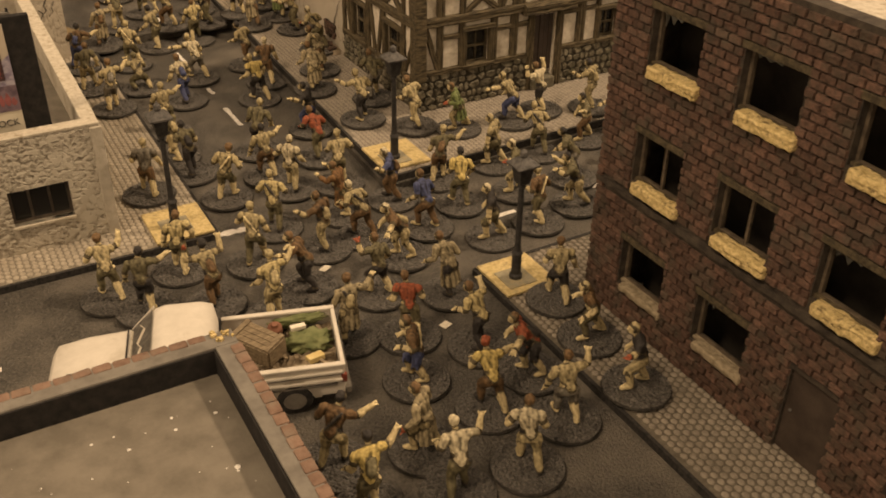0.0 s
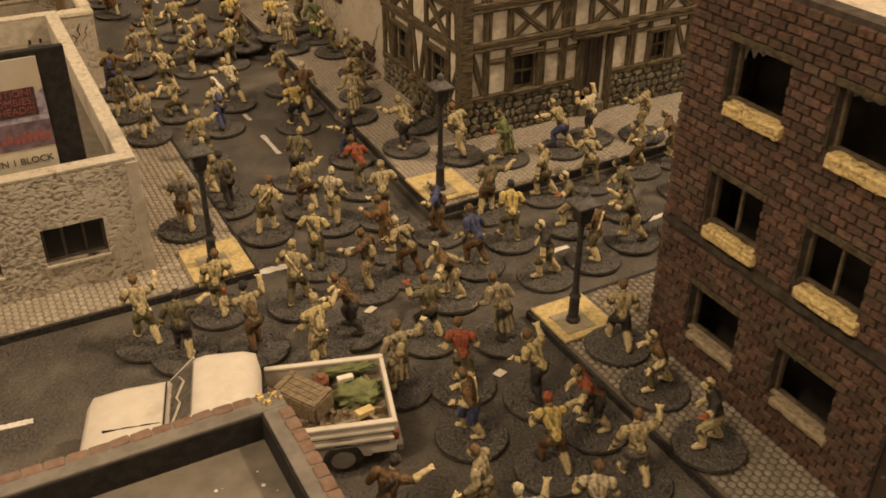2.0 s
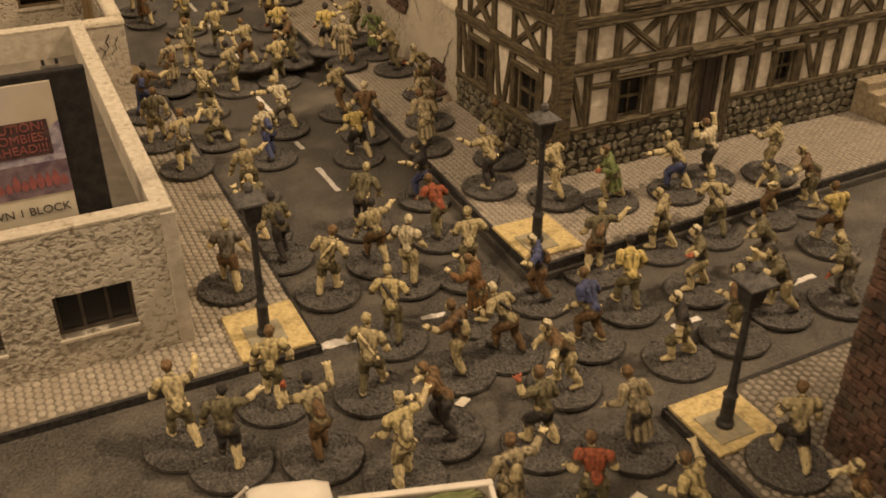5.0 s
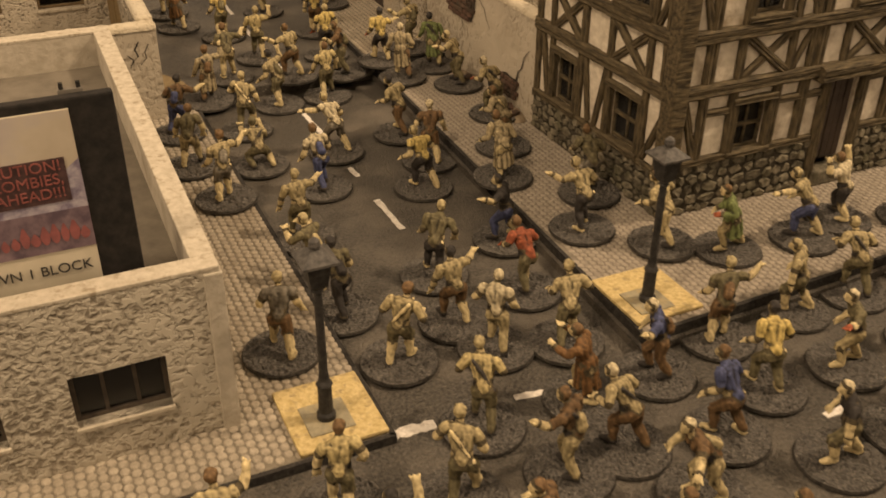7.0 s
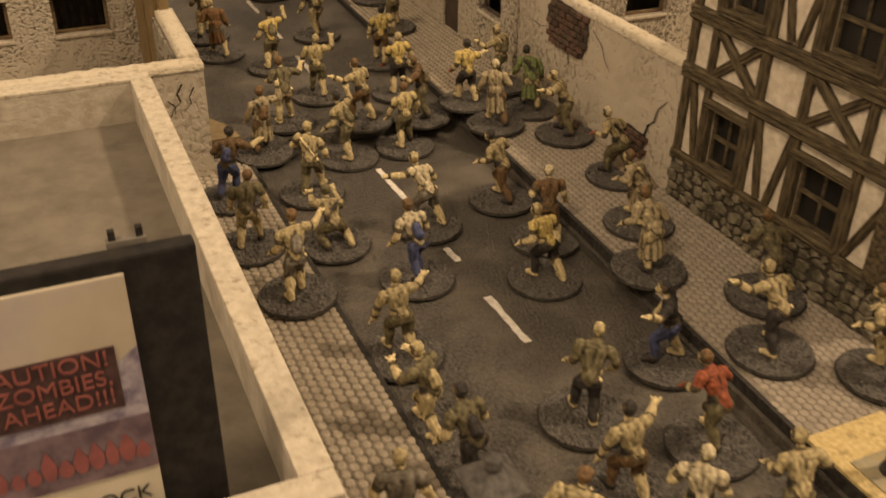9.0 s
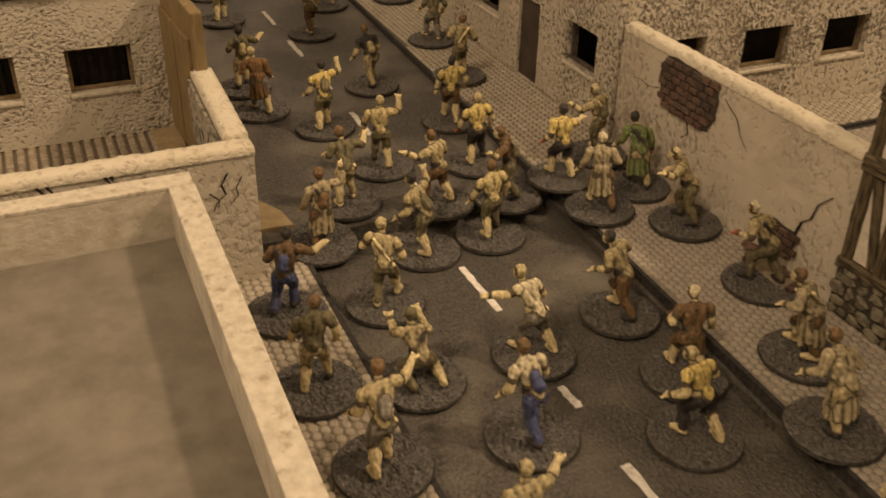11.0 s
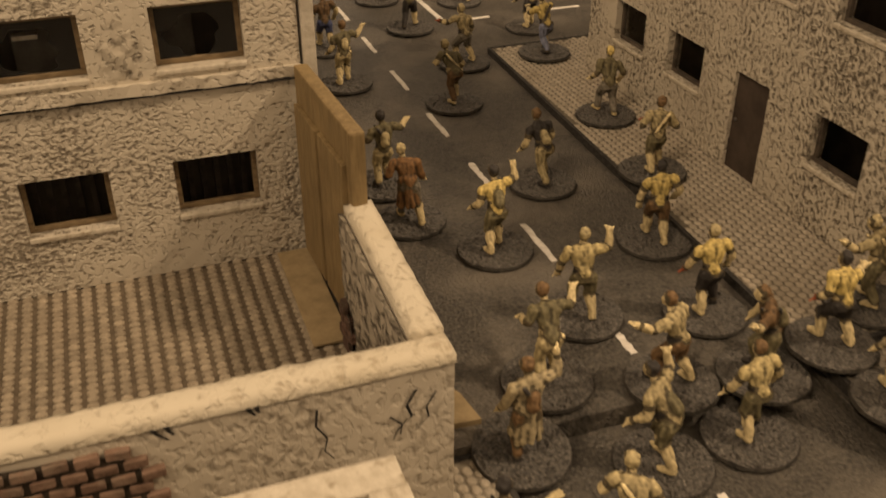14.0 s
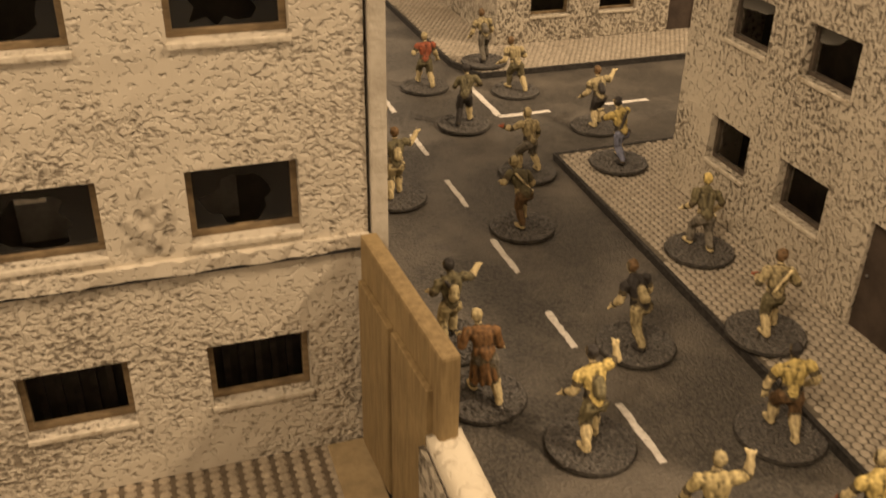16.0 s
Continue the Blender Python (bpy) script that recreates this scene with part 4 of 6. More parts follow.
def yard_wall():
    b = thing("broken_yard_wall", "cracked pale plaster yard wall with bare bricks and chipped top", "wall", pose(0, 0, 0))
    X0, X1, Y0, Y1, TOP, T = -0.20, 0.0735, 0.5790, 0.6415, 0.0468, 0.0068
    u = lambda x: x - X0
    m = facing("south", X0, Y0)
    part("wall", holed(bmesh.new(), m, 0, X1 - X0, K, TOP - 0.0025, T, [], rough=0.00018, step=0.003), WORN, b)
    e = facing("east", X1, Y0 + T) @ pose(0, 0, 0, 0, 0, -1.1)
    part("wall", holed(bmesh.new(), e, 0, Y1 - Y0 - T, Z2 + 0.0002, TOP - 0.0025, T, [], rough=0.00018, step=0.003), WORN, b)
    # this face takes a rougher, darker tone than the outside of the wall
    part("inner_face", holed(bmesh.new(), facing("west", X1 - T - 0.0004, Y1 - 0.0004) @ pose(0, 0, 0, 0, 0, -1.1), 0, Y1 - Y0 - T - 0.001, Z2 + K, TOP - 0.0018, 0.001, [], rough=0.0005, step=0.002), ROUGH_GREY, b, "rough grey inner face, darker than the outer plaster")
    part("wall_top", broken_top(X0, Y0 - 0.0004, X1 + 0.0003, Y0 + T, TOP, 3), CHIPPED, b, "chipped cream wall top", smooth=True)
    arm = part("wall_top", broken_top(-T, 0.0002, 0.0003, Y1 - Y0 - T, TOP + 0.0012, 5), CHIPPED, b, "chipped cream wall top", smooth=True)
    arm.matrix_basis = pose(X1, Y0 + T, 0, 0, 0, -1.1)
    brick_patch(b, m, 0.135, 0.012, 0.2165, 0.0438, 4, 0.0052, 0.0030, COPING, 0.00050)
    for x, w, h in ((0.0165, 0.0026, 0.0030), (0.0190, 0.0012, 0.0022), (0.0335, 0.0012, 0.0020), (0.0350, 0.0005, 0.0016)):
        crack(b, m, [(u(x), 0.0440), (u(x + w * 0.4), 0.0440 - h * 0.5), (u(x + w), 0.0440 - h)], 0.0009)
    brick_patch(b, facing("west", X1 - T - 0.0010, Y1), 0.001, Z2 + 0.003, 0.012, 0.022, 6, 0.005, 0.003)
    crack(b, m, [(u(0.046), 0.040), (u(0.0455), 0.036), (u(0.0475), 0.0325), (u(0.0468), 0.0295), (u(0.0485), 0.027)])
    crack(b, m, [(u(0.0655), 0.0395), (u(0.0635), 0.036), (u(0.0645), 0.033), (u(0.062), 0.031), (u(0.0605), 0.028)], 0.0007)
    crack(b, m, [(u(0.0695), 0.038), (u(0.0675), 0.0345), (u(0.068), 0.032), (u(0.065), 0.029)])
    crack(b, m, [(u(0.060), 0.034), (u(0.0625), 0.0315), (u(0.062), 0.029)])


yard_wall()


def lane_wall():
    X, Y0, Y1, TOP, T = 0.2188, 0.4989, 0.6170, 0.0540, 0.0062
    b = thing("ruined_lane_wall", "weathered plaster wall with bare brick patches and cracks", "wall", pose(0, 0, 0))
    m = facing("west", X, Y1)
    part("wall", holed(bmesh.new(), m, 0, Y1 - Y0, K, TOP - 0.0015, T, [], rough=0.00025, step=0.003), WORN, b)
    part("wall_top", broken_top(X - 0.0004, Y0, X + T, Y1, TOP, 9), CHIPPED, b, "chipped cream wall top", smooth=True)
    u = lambda y: Y1 - y
    brick_patch(b, m, u(0.592), 0.0325, u(0.561), 0.0515, 12, 0.0048, 0.0026)
    brick_patch(b, m, u(0.533), 0.0100, u(0.517), 0.0205, 14, 0.0044, 0.0024)
    crack(b, m, [(u(0.518), 0.0195), (u(0.5165), 0.0245), (u(0.5135), 0.0270), (u(0.5120), 0.0325), (u(0.5075), 0.0370)], 0.0011)
    crack(b, m, [(u(0.591), 0.0385), (u(0.598), 0.0365), (u(0.604), 0.0375), (u(0.611), 0.0355)], 0.0013)
    crack(b, m, [(u(0.558), 0.0470), (u(0.551), 0.0430), (u(0.548), 0.0380), (u(0.544), 0.0350)], 0.0006)
    crack(b, m, [(u(0.575), 0.0335), (u(0.573), 0.0290), (u(0.576), 0.0260)], 0.0006)


lane_wall()


# ---- stucco blocks of the far board ----
def stucco_block(label, x0, y0, x1, y1, z0, top, fronts, stucco):
    """A box of stucco walls; fronts: side, along-offsets of windows, sills' heights, doors (offset, width)."""
    b = thing("stucco_block", label, "building", pose(0, 0, 0))
    T = 0.006
    sides = {"south": (facing("south", x0, y0), x1 - x0), "west": (facing("west", x0, y1 - T), y1 - y0 - 2 * T), "east": (facing("east", x1, y0 + T), y1 - y0 - 2 * T), "north": (facing("north", x1, y1), x1 - x0)}
    k = 0
    for side, (m, L) in sides.items():
        wins, doors = [], []
        for s, us, zs, ds in fronts:
            if s == side:
                doors = [(u, z0, u + w, z0 + 0.0352) for u, w in ds]
                wins = [(u, z, u + 0.0230, z + 0.0165) for u in us for z in zs if not any(abs(z - q[1]) < 0.024 and u < q[2] + 0.003 and u + 0.0230 > q[0] - 0.003 for q in doors)]
        part("wall", holed(bmesh.new(), m, 0, L, z0, top, T, wins + doors, rough=0.0003, step=0.004 if wins else 0), stucco, b)
        for u0, w0, u1, w1 in wins:
            k += 1
            window_unit(b, m @ pose(u0, 0, w0), u1 - u0, w1 - w0, 0.006, WOODF if side == "south" else FRAME, 0, ("hole" if side == "south" else ("corner", None, "broken")[k % 3]) if w0 > 0.05 else None, 0.0014)
            part("sill", boxed(u0 - 0.0003, -0.0008, w0 - 0.0016, u1 + 0.0003, 0.0024, w0 - 0.0001, m=m, bevel=0.0004), CAP, b, "cream window sill")
        for u0, w0, u1, w1 in doors:
            door_unit(b, m @ pose(u0, 0, w0), u1 - u0, w1 - w0)
    part("roof", boxed(x0 + T, y0 + T, top - 0.004, x1 - T, y1 - T, top - 0.001), DECK, b)
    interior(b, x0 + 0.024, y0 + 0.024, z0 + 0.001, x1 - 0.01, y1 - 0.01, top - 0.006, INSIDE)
    return b


eb = stucco_block("three-storey pale stucco block with brown window frames", -0.17, 0.6885, 0.069, 0.84, Z2 + K, 0.152,
                  [("south", (0.079, 0.120, 0.1615, 0.2015), (0.0262, 0.0692, 0.1122), ())], STUCCO_FAR)
bm = holed(bmesh.new(), facing("south", -0.17, 0.6872), 0, 0.239, 0.0632, 0.0664, 0.0015, [], rough=0.0009, step=0.002)
part("ledge", bm, STUCCO_FAR, eb, "low stucco storey ledge, dark wash and shade line beneath")
# dark strip painted in for the shade and wash below the ledge
part("ledge_wash_shade", boxed(-0.17, 0.6875, 0.0624, 0.069, 0.6890, 0.0633), DARK, eb, "dark wash and painted shade under the storey ledge")
part("end_panel", boxed(0.0698, 0.6875, Z2 + 0.0003, 0.0735, 0.84, 0.152, bevel=0.0004), PLASTER, eb, "smooth pale end panel beyond a dark joint")
for x, w, h in ((0.0335, 0.0100, 0.0085), (-0.0035, 0.0130, 0.0080), (-0.0420, 0.0090, 0.0090)):
    part("inner_card", boxed(x, 0.7085, 0.0640, x + w, 0.7100, 0.0640 + 0.0055 + h, bevel=0.0003), GREY, eb, "grey card standing behind the broken window")
    part("inner_ledge", boxed(x + 0.001, 0.7030, 0.0640 + 0.004 + h, x + w * 0.55, 0.7060, 0.0640 + 0.0052 + h), PAPER, eb, "pale scrap inside the window")
# lumpy mend in the plaster between two upper windows
bm = bmesh.new()
rows = []
for i in range(21):
    a, row = i / 20 * 2 - 1, []
    for j in range(33):
        c = j / 32 * 2 - 1
        q = Vector((0.0232 + 0.0078 * a, 0.6886, 0.0760 + 0.0105 * c))
        swell = max(0.0, 1 - abs(a) ** 3 - 0.8 * abs(c) ** 4)
        row.append(bm.verts.new((q.x, q.y + 0.0006 - swell * (0.0012 + 0.0009 * noise.fractal(q * 330, 1.0, 2.0, 4)), q.z)))
    rows.append(row)
for p, q in zip(rows, rows[1:]):
    for j in range(32):
        bm.faces.new((p[j], q[j], q[j + 1], p[j + 1]))
part("plaster_mend", bm, MEND, eb, "lumpy dark-washed plaster mend", smooth=True)
for i in range(34):
    part("inner_slat", boxed(-0.068 + i * 0.0040, 0.7105, 0.009, -0.0664 + i * 0.0040, 0.7125, 0.056), FRAME, eb)
stucco_block("pale stucco street block with brown door and sills", 0.2172, 0.6175, 0.40, 0.799, Z2 + K, 0.132,
             [("west", (0.0160, 0.0560, 0.0985, 0.1385), (0.0277, 0.0720, 0.1150), ((0.0985, 0.0180),)), ("south", (0.0168, 0.0578, 0.0988, 0.1398), (0.0277, 0.0720, 0.1150), ())], STUCCO_PIT)
stucco_block("pale stucco block across the end street", 0.214, 0.977, 0.42, 1.16, Z2 + K, 0.10,
             [("south", (0.0195, 0.0610, 0.144), (0.0225, 0.067), ((0.1055, 0.017),)), ("west", (0.02, 0.06, 0.10), (0.0225, 0.067), ())], STUCCO_PIT)


# ---- gate and boards of the yard ----
def yard_gate():
    g = thing("plywood_gate", "tall bare plywood gate with raised panels", "gate", pose(0.0660, 0.6855, Z2 + K, 0, 0, 3.2))
    part("leaf", boxed(0.0006, -0.0478, 0.0, 0.0046, 0.0010, 0.0590, bevel=0.0008), GATE, g)
    for y0, y1, h in ((-0.0215, -0.0015, 0.049), (-0.0440, -0.0235, 0.0495)):
        part("panel", boxed(-0.0008, y0, 0.003, 0.0008, y1, h, bevel=0.0004), GATE, g)


yard_gate()
tagged(part("yard_board", boxed(0.0570, 0.6385, Z2 + K + 0.0002, 0.0668, 0.6870, Z2 + K + 0.0010, bevel=0.0002), LOOSEWOOD), "flat brown board lying beside the gate", "board")
tagged(part("ramp_board", prism([(0.0742, 0.6015), (0.0885, 0.6005), (0.0870, 0.611), (0.0745, 0.636)], Z2, Z2 + 0.0016), LOOSEWOOD), "tan wedge of board by the wall corner", "board")


# ---- billboard on the shop roof ----
def words(text, size, m, material, parent, name="lettering", squeeze=1.0):
    cu = bpy.data.curves.new("lettering", "FONT")
    cu.body, cu.size, cu.extrude, cu.align_x = text, size, 0.00008, "RIGHT"
    tmp = bpy.data.objects.new("lettering", cu)
    scene.collection.objects.link(tmp)
    bpy.context.view_layer.update()
    me = bpy.data.meshes.new_from_object(tmp.evaluated_get(bpy.context.evaluated_depsgraph_get()))
    bpy.data.objects.remove(tmp)
    bpy.data.curves.remove(cu)
    me.materials.clear()
    ob = mesh_part(name, me, material, parent)
    ob.matrix_basis = m @ pose(0, 0, 0, 90, 0, 0) @ Matrix.Diagonal((squeeze, 1, 1, 1))
    return ob


def billboard():
    DK = 0.0405
    X0, X1, Y, Z0, Z1 = -0.014, 0.035, 0.3735, DK + 0.0003, 0.0965
    b = thing("billboard", "black-framed billboard with a printed warning poster", "billboard", pose(0, 0, 0))
    part("panel", boxed(X0, Y, Z0, X1, Y + 0.003, Z1, bevel=0.0005), DARK, b, "black painted panel")
    card = mat("poster_card", (0.52, 0.465, 0.355), (0.60, 0.54, 0.42), 120, 0.7)
    sky = mat("print_sky", (0.43, 0.365, 0.275), (0.52, 0.455, 0.36), 60, 0.6, c3=(0.45, 0.40, 0.38), s3=70)
    trees = mat("print_trees", (0.17, 0.14, 0.20), (0.42, 0.38, 0.42), 380, 0.6)
    street = mat("print_street", (0.10, 0.07, 0.09), (0.24, 0.17, 0.19), 200, 0.6)
    led = mat("print_sign", (0.050, 0.028, 0.028), (0.09, 0.05, 0.048), 500, 0.6)
    letters = mat("print_letters", (0.20, 0.065, 0.055), (0.30, 0.10, 0.085), 300, 0.6)
    red = mat("print_red", (0.20, 0.075, 0.075), (0.30, 0.10, 0.095), 300, 0.6)
    ink = mat("print_ink", (0.03, 0.028, 0.026), (0.05, 0.045, 0.04), 300, 0.6)
    L, R = -0.004, 0.0252
    part("poster", boxed(L, Y - 0.0004, 0.046, R, Y - 0.00005, 0.0942), card, b, "cream printed poster")
    part("print", boxed(L, Y - 0.0005, 0.0602, R, Y - 0.00035, 0.0940), sky, b)
    bm = bmesh.new()
    rng = random.Random(2)
    pts = [(L, 0.0705)] + [(L + (R - L) * i / 20, 0.0725 + (0.010 * max(0, (i - 13) / 7) + 0.0018 * rng.random())) for i in range(21)] + [(R, 0.0705)]
    bm.faces.new([bm.verts.new((x, Y - 0.0006, z)) for x, z in pts])
    part("print", bm, trees, b)
    part("print", boxed(L, Y - 0.00065, 0.0603, R, Y - 0.0004, 0.0706), street, b)
    part("print", boxed(0.0005, Y - 0.00075, 0.0728, 0.0222, Y - 0.0005, 0.0834), led, b)
    for i in range(13):
        x, h, w = L + 0.0016 + i * 0.00215, rng.uniform(0.003, 0.0055), rng.uniform(0.0008, 0.0012)
        bm = bmesh.new()
        bm.faces.new([bm.verts.new((x + w * math.cos(a) * (1.0 if math.sin(a) < 0.3 else 0.6), Y - 0.0008, 0.0625 + h * 0.5 * (1 + math.sin(a)))) for a in np.linspace(0, 2 * math.pi, 11)[:-1]])
        part("print", bm, red, b)
    for k, s in enumerate(("CAUTION!", "ZOMBIES,", "AHEAD!!!")):
        words(s, 0.0036, pose(0.0213, Y - 0.00085, 0.0806 - k * 0.0033), letters, b)
    words("DOWN 1 BLOCK", 0.0036, pose(0.0236, Y - 0.0006, 0.0545), ink, b)
    clip = new("clip")
    clip.parent = b
    clip.matrix_basis = pose(0.0265, Y + 0.004, Z1 - 0.001)
    part("bar", boxed(-0.0026, -0.0008, 0.0, 0.0026, 0.0006, 0.0016), GREY, clip)
    for x in (-0.0022, 0.0014):
        part("prong", boxed(x, -0.0005, 0.0014, x + 0.0009, 0.0005, 0.0030), DARK, clip)


billboard()


# ---- street lamps ----
def street_lamp(x, y, px, py, pw, pd, lean=0.0, ground=K):
    pad = thing("lamp_pad", "square yellow painted lamp plinth with grey middle", "plinth", pose(px, py, ground, 0, 0, 0), "yellow lamp plinths")
    bm = boxed(-pw / 2, -pd / 2, 0, pw / 2, pd / 2, 0.0013, bevel=0.0004)
    part("slab", bm, YELLOW, pad)
    part("middle", boxed(x - px - 0.0062, y - py - 0.0062, 0.0010, x - px + 0.0062, y - py + 0.0062, 0.0017, bevel=0.0002), PADGREY, pad)
    z0 = ground + 0.0017
    g = thing("street_lamp", "black iron street lamp with four-sided lantern", "street lamp", pose(x, y, z0, 0, lean, 0), "street lamps")
    bm = bmesh.new()
    turned(bm, [(0.0026, 0), (0.0026, 0.0014), (0.0020, 0.0022), (0.0019, 0.0105), (0.0023, 0.0112), (0.0015, 0.0126), (0.0012, 0.0150), (0.0011, 0.0400), (0.0016, 0.0406), (0.0012, 0.0414)], 14)
    part("post", bm, IRON, g, smooth=False)
    bm = bmesh.new()
    turned(bm, [(0.0018, 0.0414), (0.0030, 0.0424), (0.0044, 0.0492), (0.0042, 0.0496)], 4)
    part("lantern", bm, IRON, g, "black lantern housing").matrix_basis = pose(0, 0, 0, 0, 0, 45)
    bm = bmesh.new()
    turned(bm, [(0.0066, 0.0494), (0.0066, 0.0501), (0.0024, 0.0524), (0.0015, 0.0526)], 4)
    part("lantern_roof", bm, LANTERN, g, "grey lantern roof").matrix_basis = pose(0, 0, 0, 0, 0, 45)
    bm = bmesh.new()
    turned(bm, [(0.0012, 0.0526), (0.0016, 0.0536), (0.0014, 0.0548), (0.0005, 0.0556)], 8)
    part("finial", bm, LANTERN, g)


street_lamp(0.0725, 0.355, 0.0740, 0.3575, 0.0245, 0.0270)
street_lamp(0.1806, 0.362, 0.1833, 0.366, 0.0245, 0.0264, ground=K2)
street_lamp(0.1790, 0.2535, 0.1812, 0.2560, 0.0230, 0.0235)


# ---- fallen plaster and bricks at the foot of the lane wall ----
def fallen_patch(x, y, rx, ry, h, seed, material, label):
    rng = random.Random(seed)
    bm = bmesh.new()
    n = 18
    mid = bm.verts.new((0, 0, h))
    rows = []
    for f, z in ((0.55, h * 0.9), (0.85, h * 0.55), (1.0, 0.0)):
        rows.append([bm.verts.new((rx * f * (1 + 0.22 * noise.noise(Vector((k * 1.1, seed, 0)))) * math.cos(2 * math.pi * k / n), ry * f * (1 + 0.22 * noise.noise(Vector((k * 1.1, seed, 0)))) * math.sin(2 * math.pi * k / n), z * rng.uniform(0.8, 1.2))) for k in range(n)])
    for k in range(n):
        bm.faces.new((mid, rows[0][k], rows[0][(k + 1) % n]))
        for a, b in zip(rows, rows[1:]):
            bm.faces.new((a[k], b[k], b[(k + 1) % n], a[(k + 1) % n]))
    ob = part("fallen_plaster", bm, material, None, "", True)
    ob.matrix_world = pose(x, y, K2 + 0.0001)
    return tagged(ob, label, "rubble")


fallen_patch(0.2130, 0.516, 0.0056, 0.0150, 0.0022, 3, RUBBISH_GROUND, "brown heap of fallen plaster at the wall foot")
fallen_patch(0.2140, 0.562, 0.0046, 0.0120, 0.0018, 5, RUBBISH_GROUND, "brown heap of fallen plaster at the wall foot")
for k, (x, y, a) in enumerate(((0.2110, 0.5265, 30), (0.2140, 0.5150, 70), (0.2120, 0.5075, 12), (0.2150, 0.5310, 110), (0.2130, 0.5560, 50))):
    ob = part("fallen_brick", boxed(-0.0026, -0.0013, 0, 0.0026, 0.0013, 0.0018, bevel=0.0003), BRICK)
    ob.matrix_world = pose(x, y, K2 + 0.0016, 8, -6, a)
    tagged(ob, "loose red-brown brick fallen from the wall", "brick", "fallen bricks")


# ---- pickup truck with a loaded bed ----
TRUCKWHITE = mat("truck_white", (0.55, 0.50, 0.42), (0.62, 0.565, 0.48), 200, 0.6, 0.1, 400, (0.45, 0.40, 0.32), 90, lo3=0.6, hi3=0.75)
SMOKE = mat("smoked_glass", (0.15, 0.136, 0.115), (0.27, 0.247, 0.21), 420, 0.6, 0.3, 500, (0.05, 0.045, 0.04), 260, lo3=0.58, hi3=0.66)
RUBBER = mat("tyre_rubber", (0.02, 0.019, 0.018), (0.045, 0.04, 0.036), 400, 0.9, 0.4)
CRATE = mat("crate_wood", (0.12, 0.09, 0.055), (0.26, 0.20, 0.125), 300, 0.85, 0.4, 700, stretch=(1, 4, 4))
CANVAS = mat("green_canvas", (0.10, 0.115, 0.045), (0.19, 0.20, 0.09), 260, 0.9, 0.6, 500)
RUBBISH = mat("brown_rubbish", (0.11, 0.082, 0.052), (0.30, 0.235, 0.155), 450, 0.9, 0.9, 500)
MUSTARD = mat("mustard_box", (0.48, 0.36, 0.14), (0.62, 0.50, 0.24), 300, 0.85, 0.3)
LAMPRED = mat("tail_lamp", (0.14, 0.035, 0.02), (0.20, 0.05, 0.03), 300, 0.5)


def loft(bm, rings, close=True):
    vs = [[bm.verts.new(p) for p in r] for r in rings]
    n = len(vs[0])
    for a, b in zip(vs, vs[1:]):
        for k in range(n):
            bm.faces.new((a[k], a[(k + 1) % n], b[(k + 1) % n], b[k]))
    if close:
        bm.faces.new(vs[0][::-1])
        bm.faces.new(vs[-1])
    return vs


def section(x, w, z0, z1, r):
    """A rounded upright section across the car at x."""
    pts = []
    for cy, cz, a0 in ((w - r, z0 + r * 0.5, -90), (w - r, z1 - r, 0), (-w + r, z1 - r, 90), (-w + r, z0 + r * 0.5, 180)):
        rr = r if cz > z0 + r else r * 0.5
        for a in (0, 45, 90):
            pts.append((x, cy + rr * math.cos(radians(a0 + a)), cz + rr * math.sin(radians(a0 + a))))
    return pts


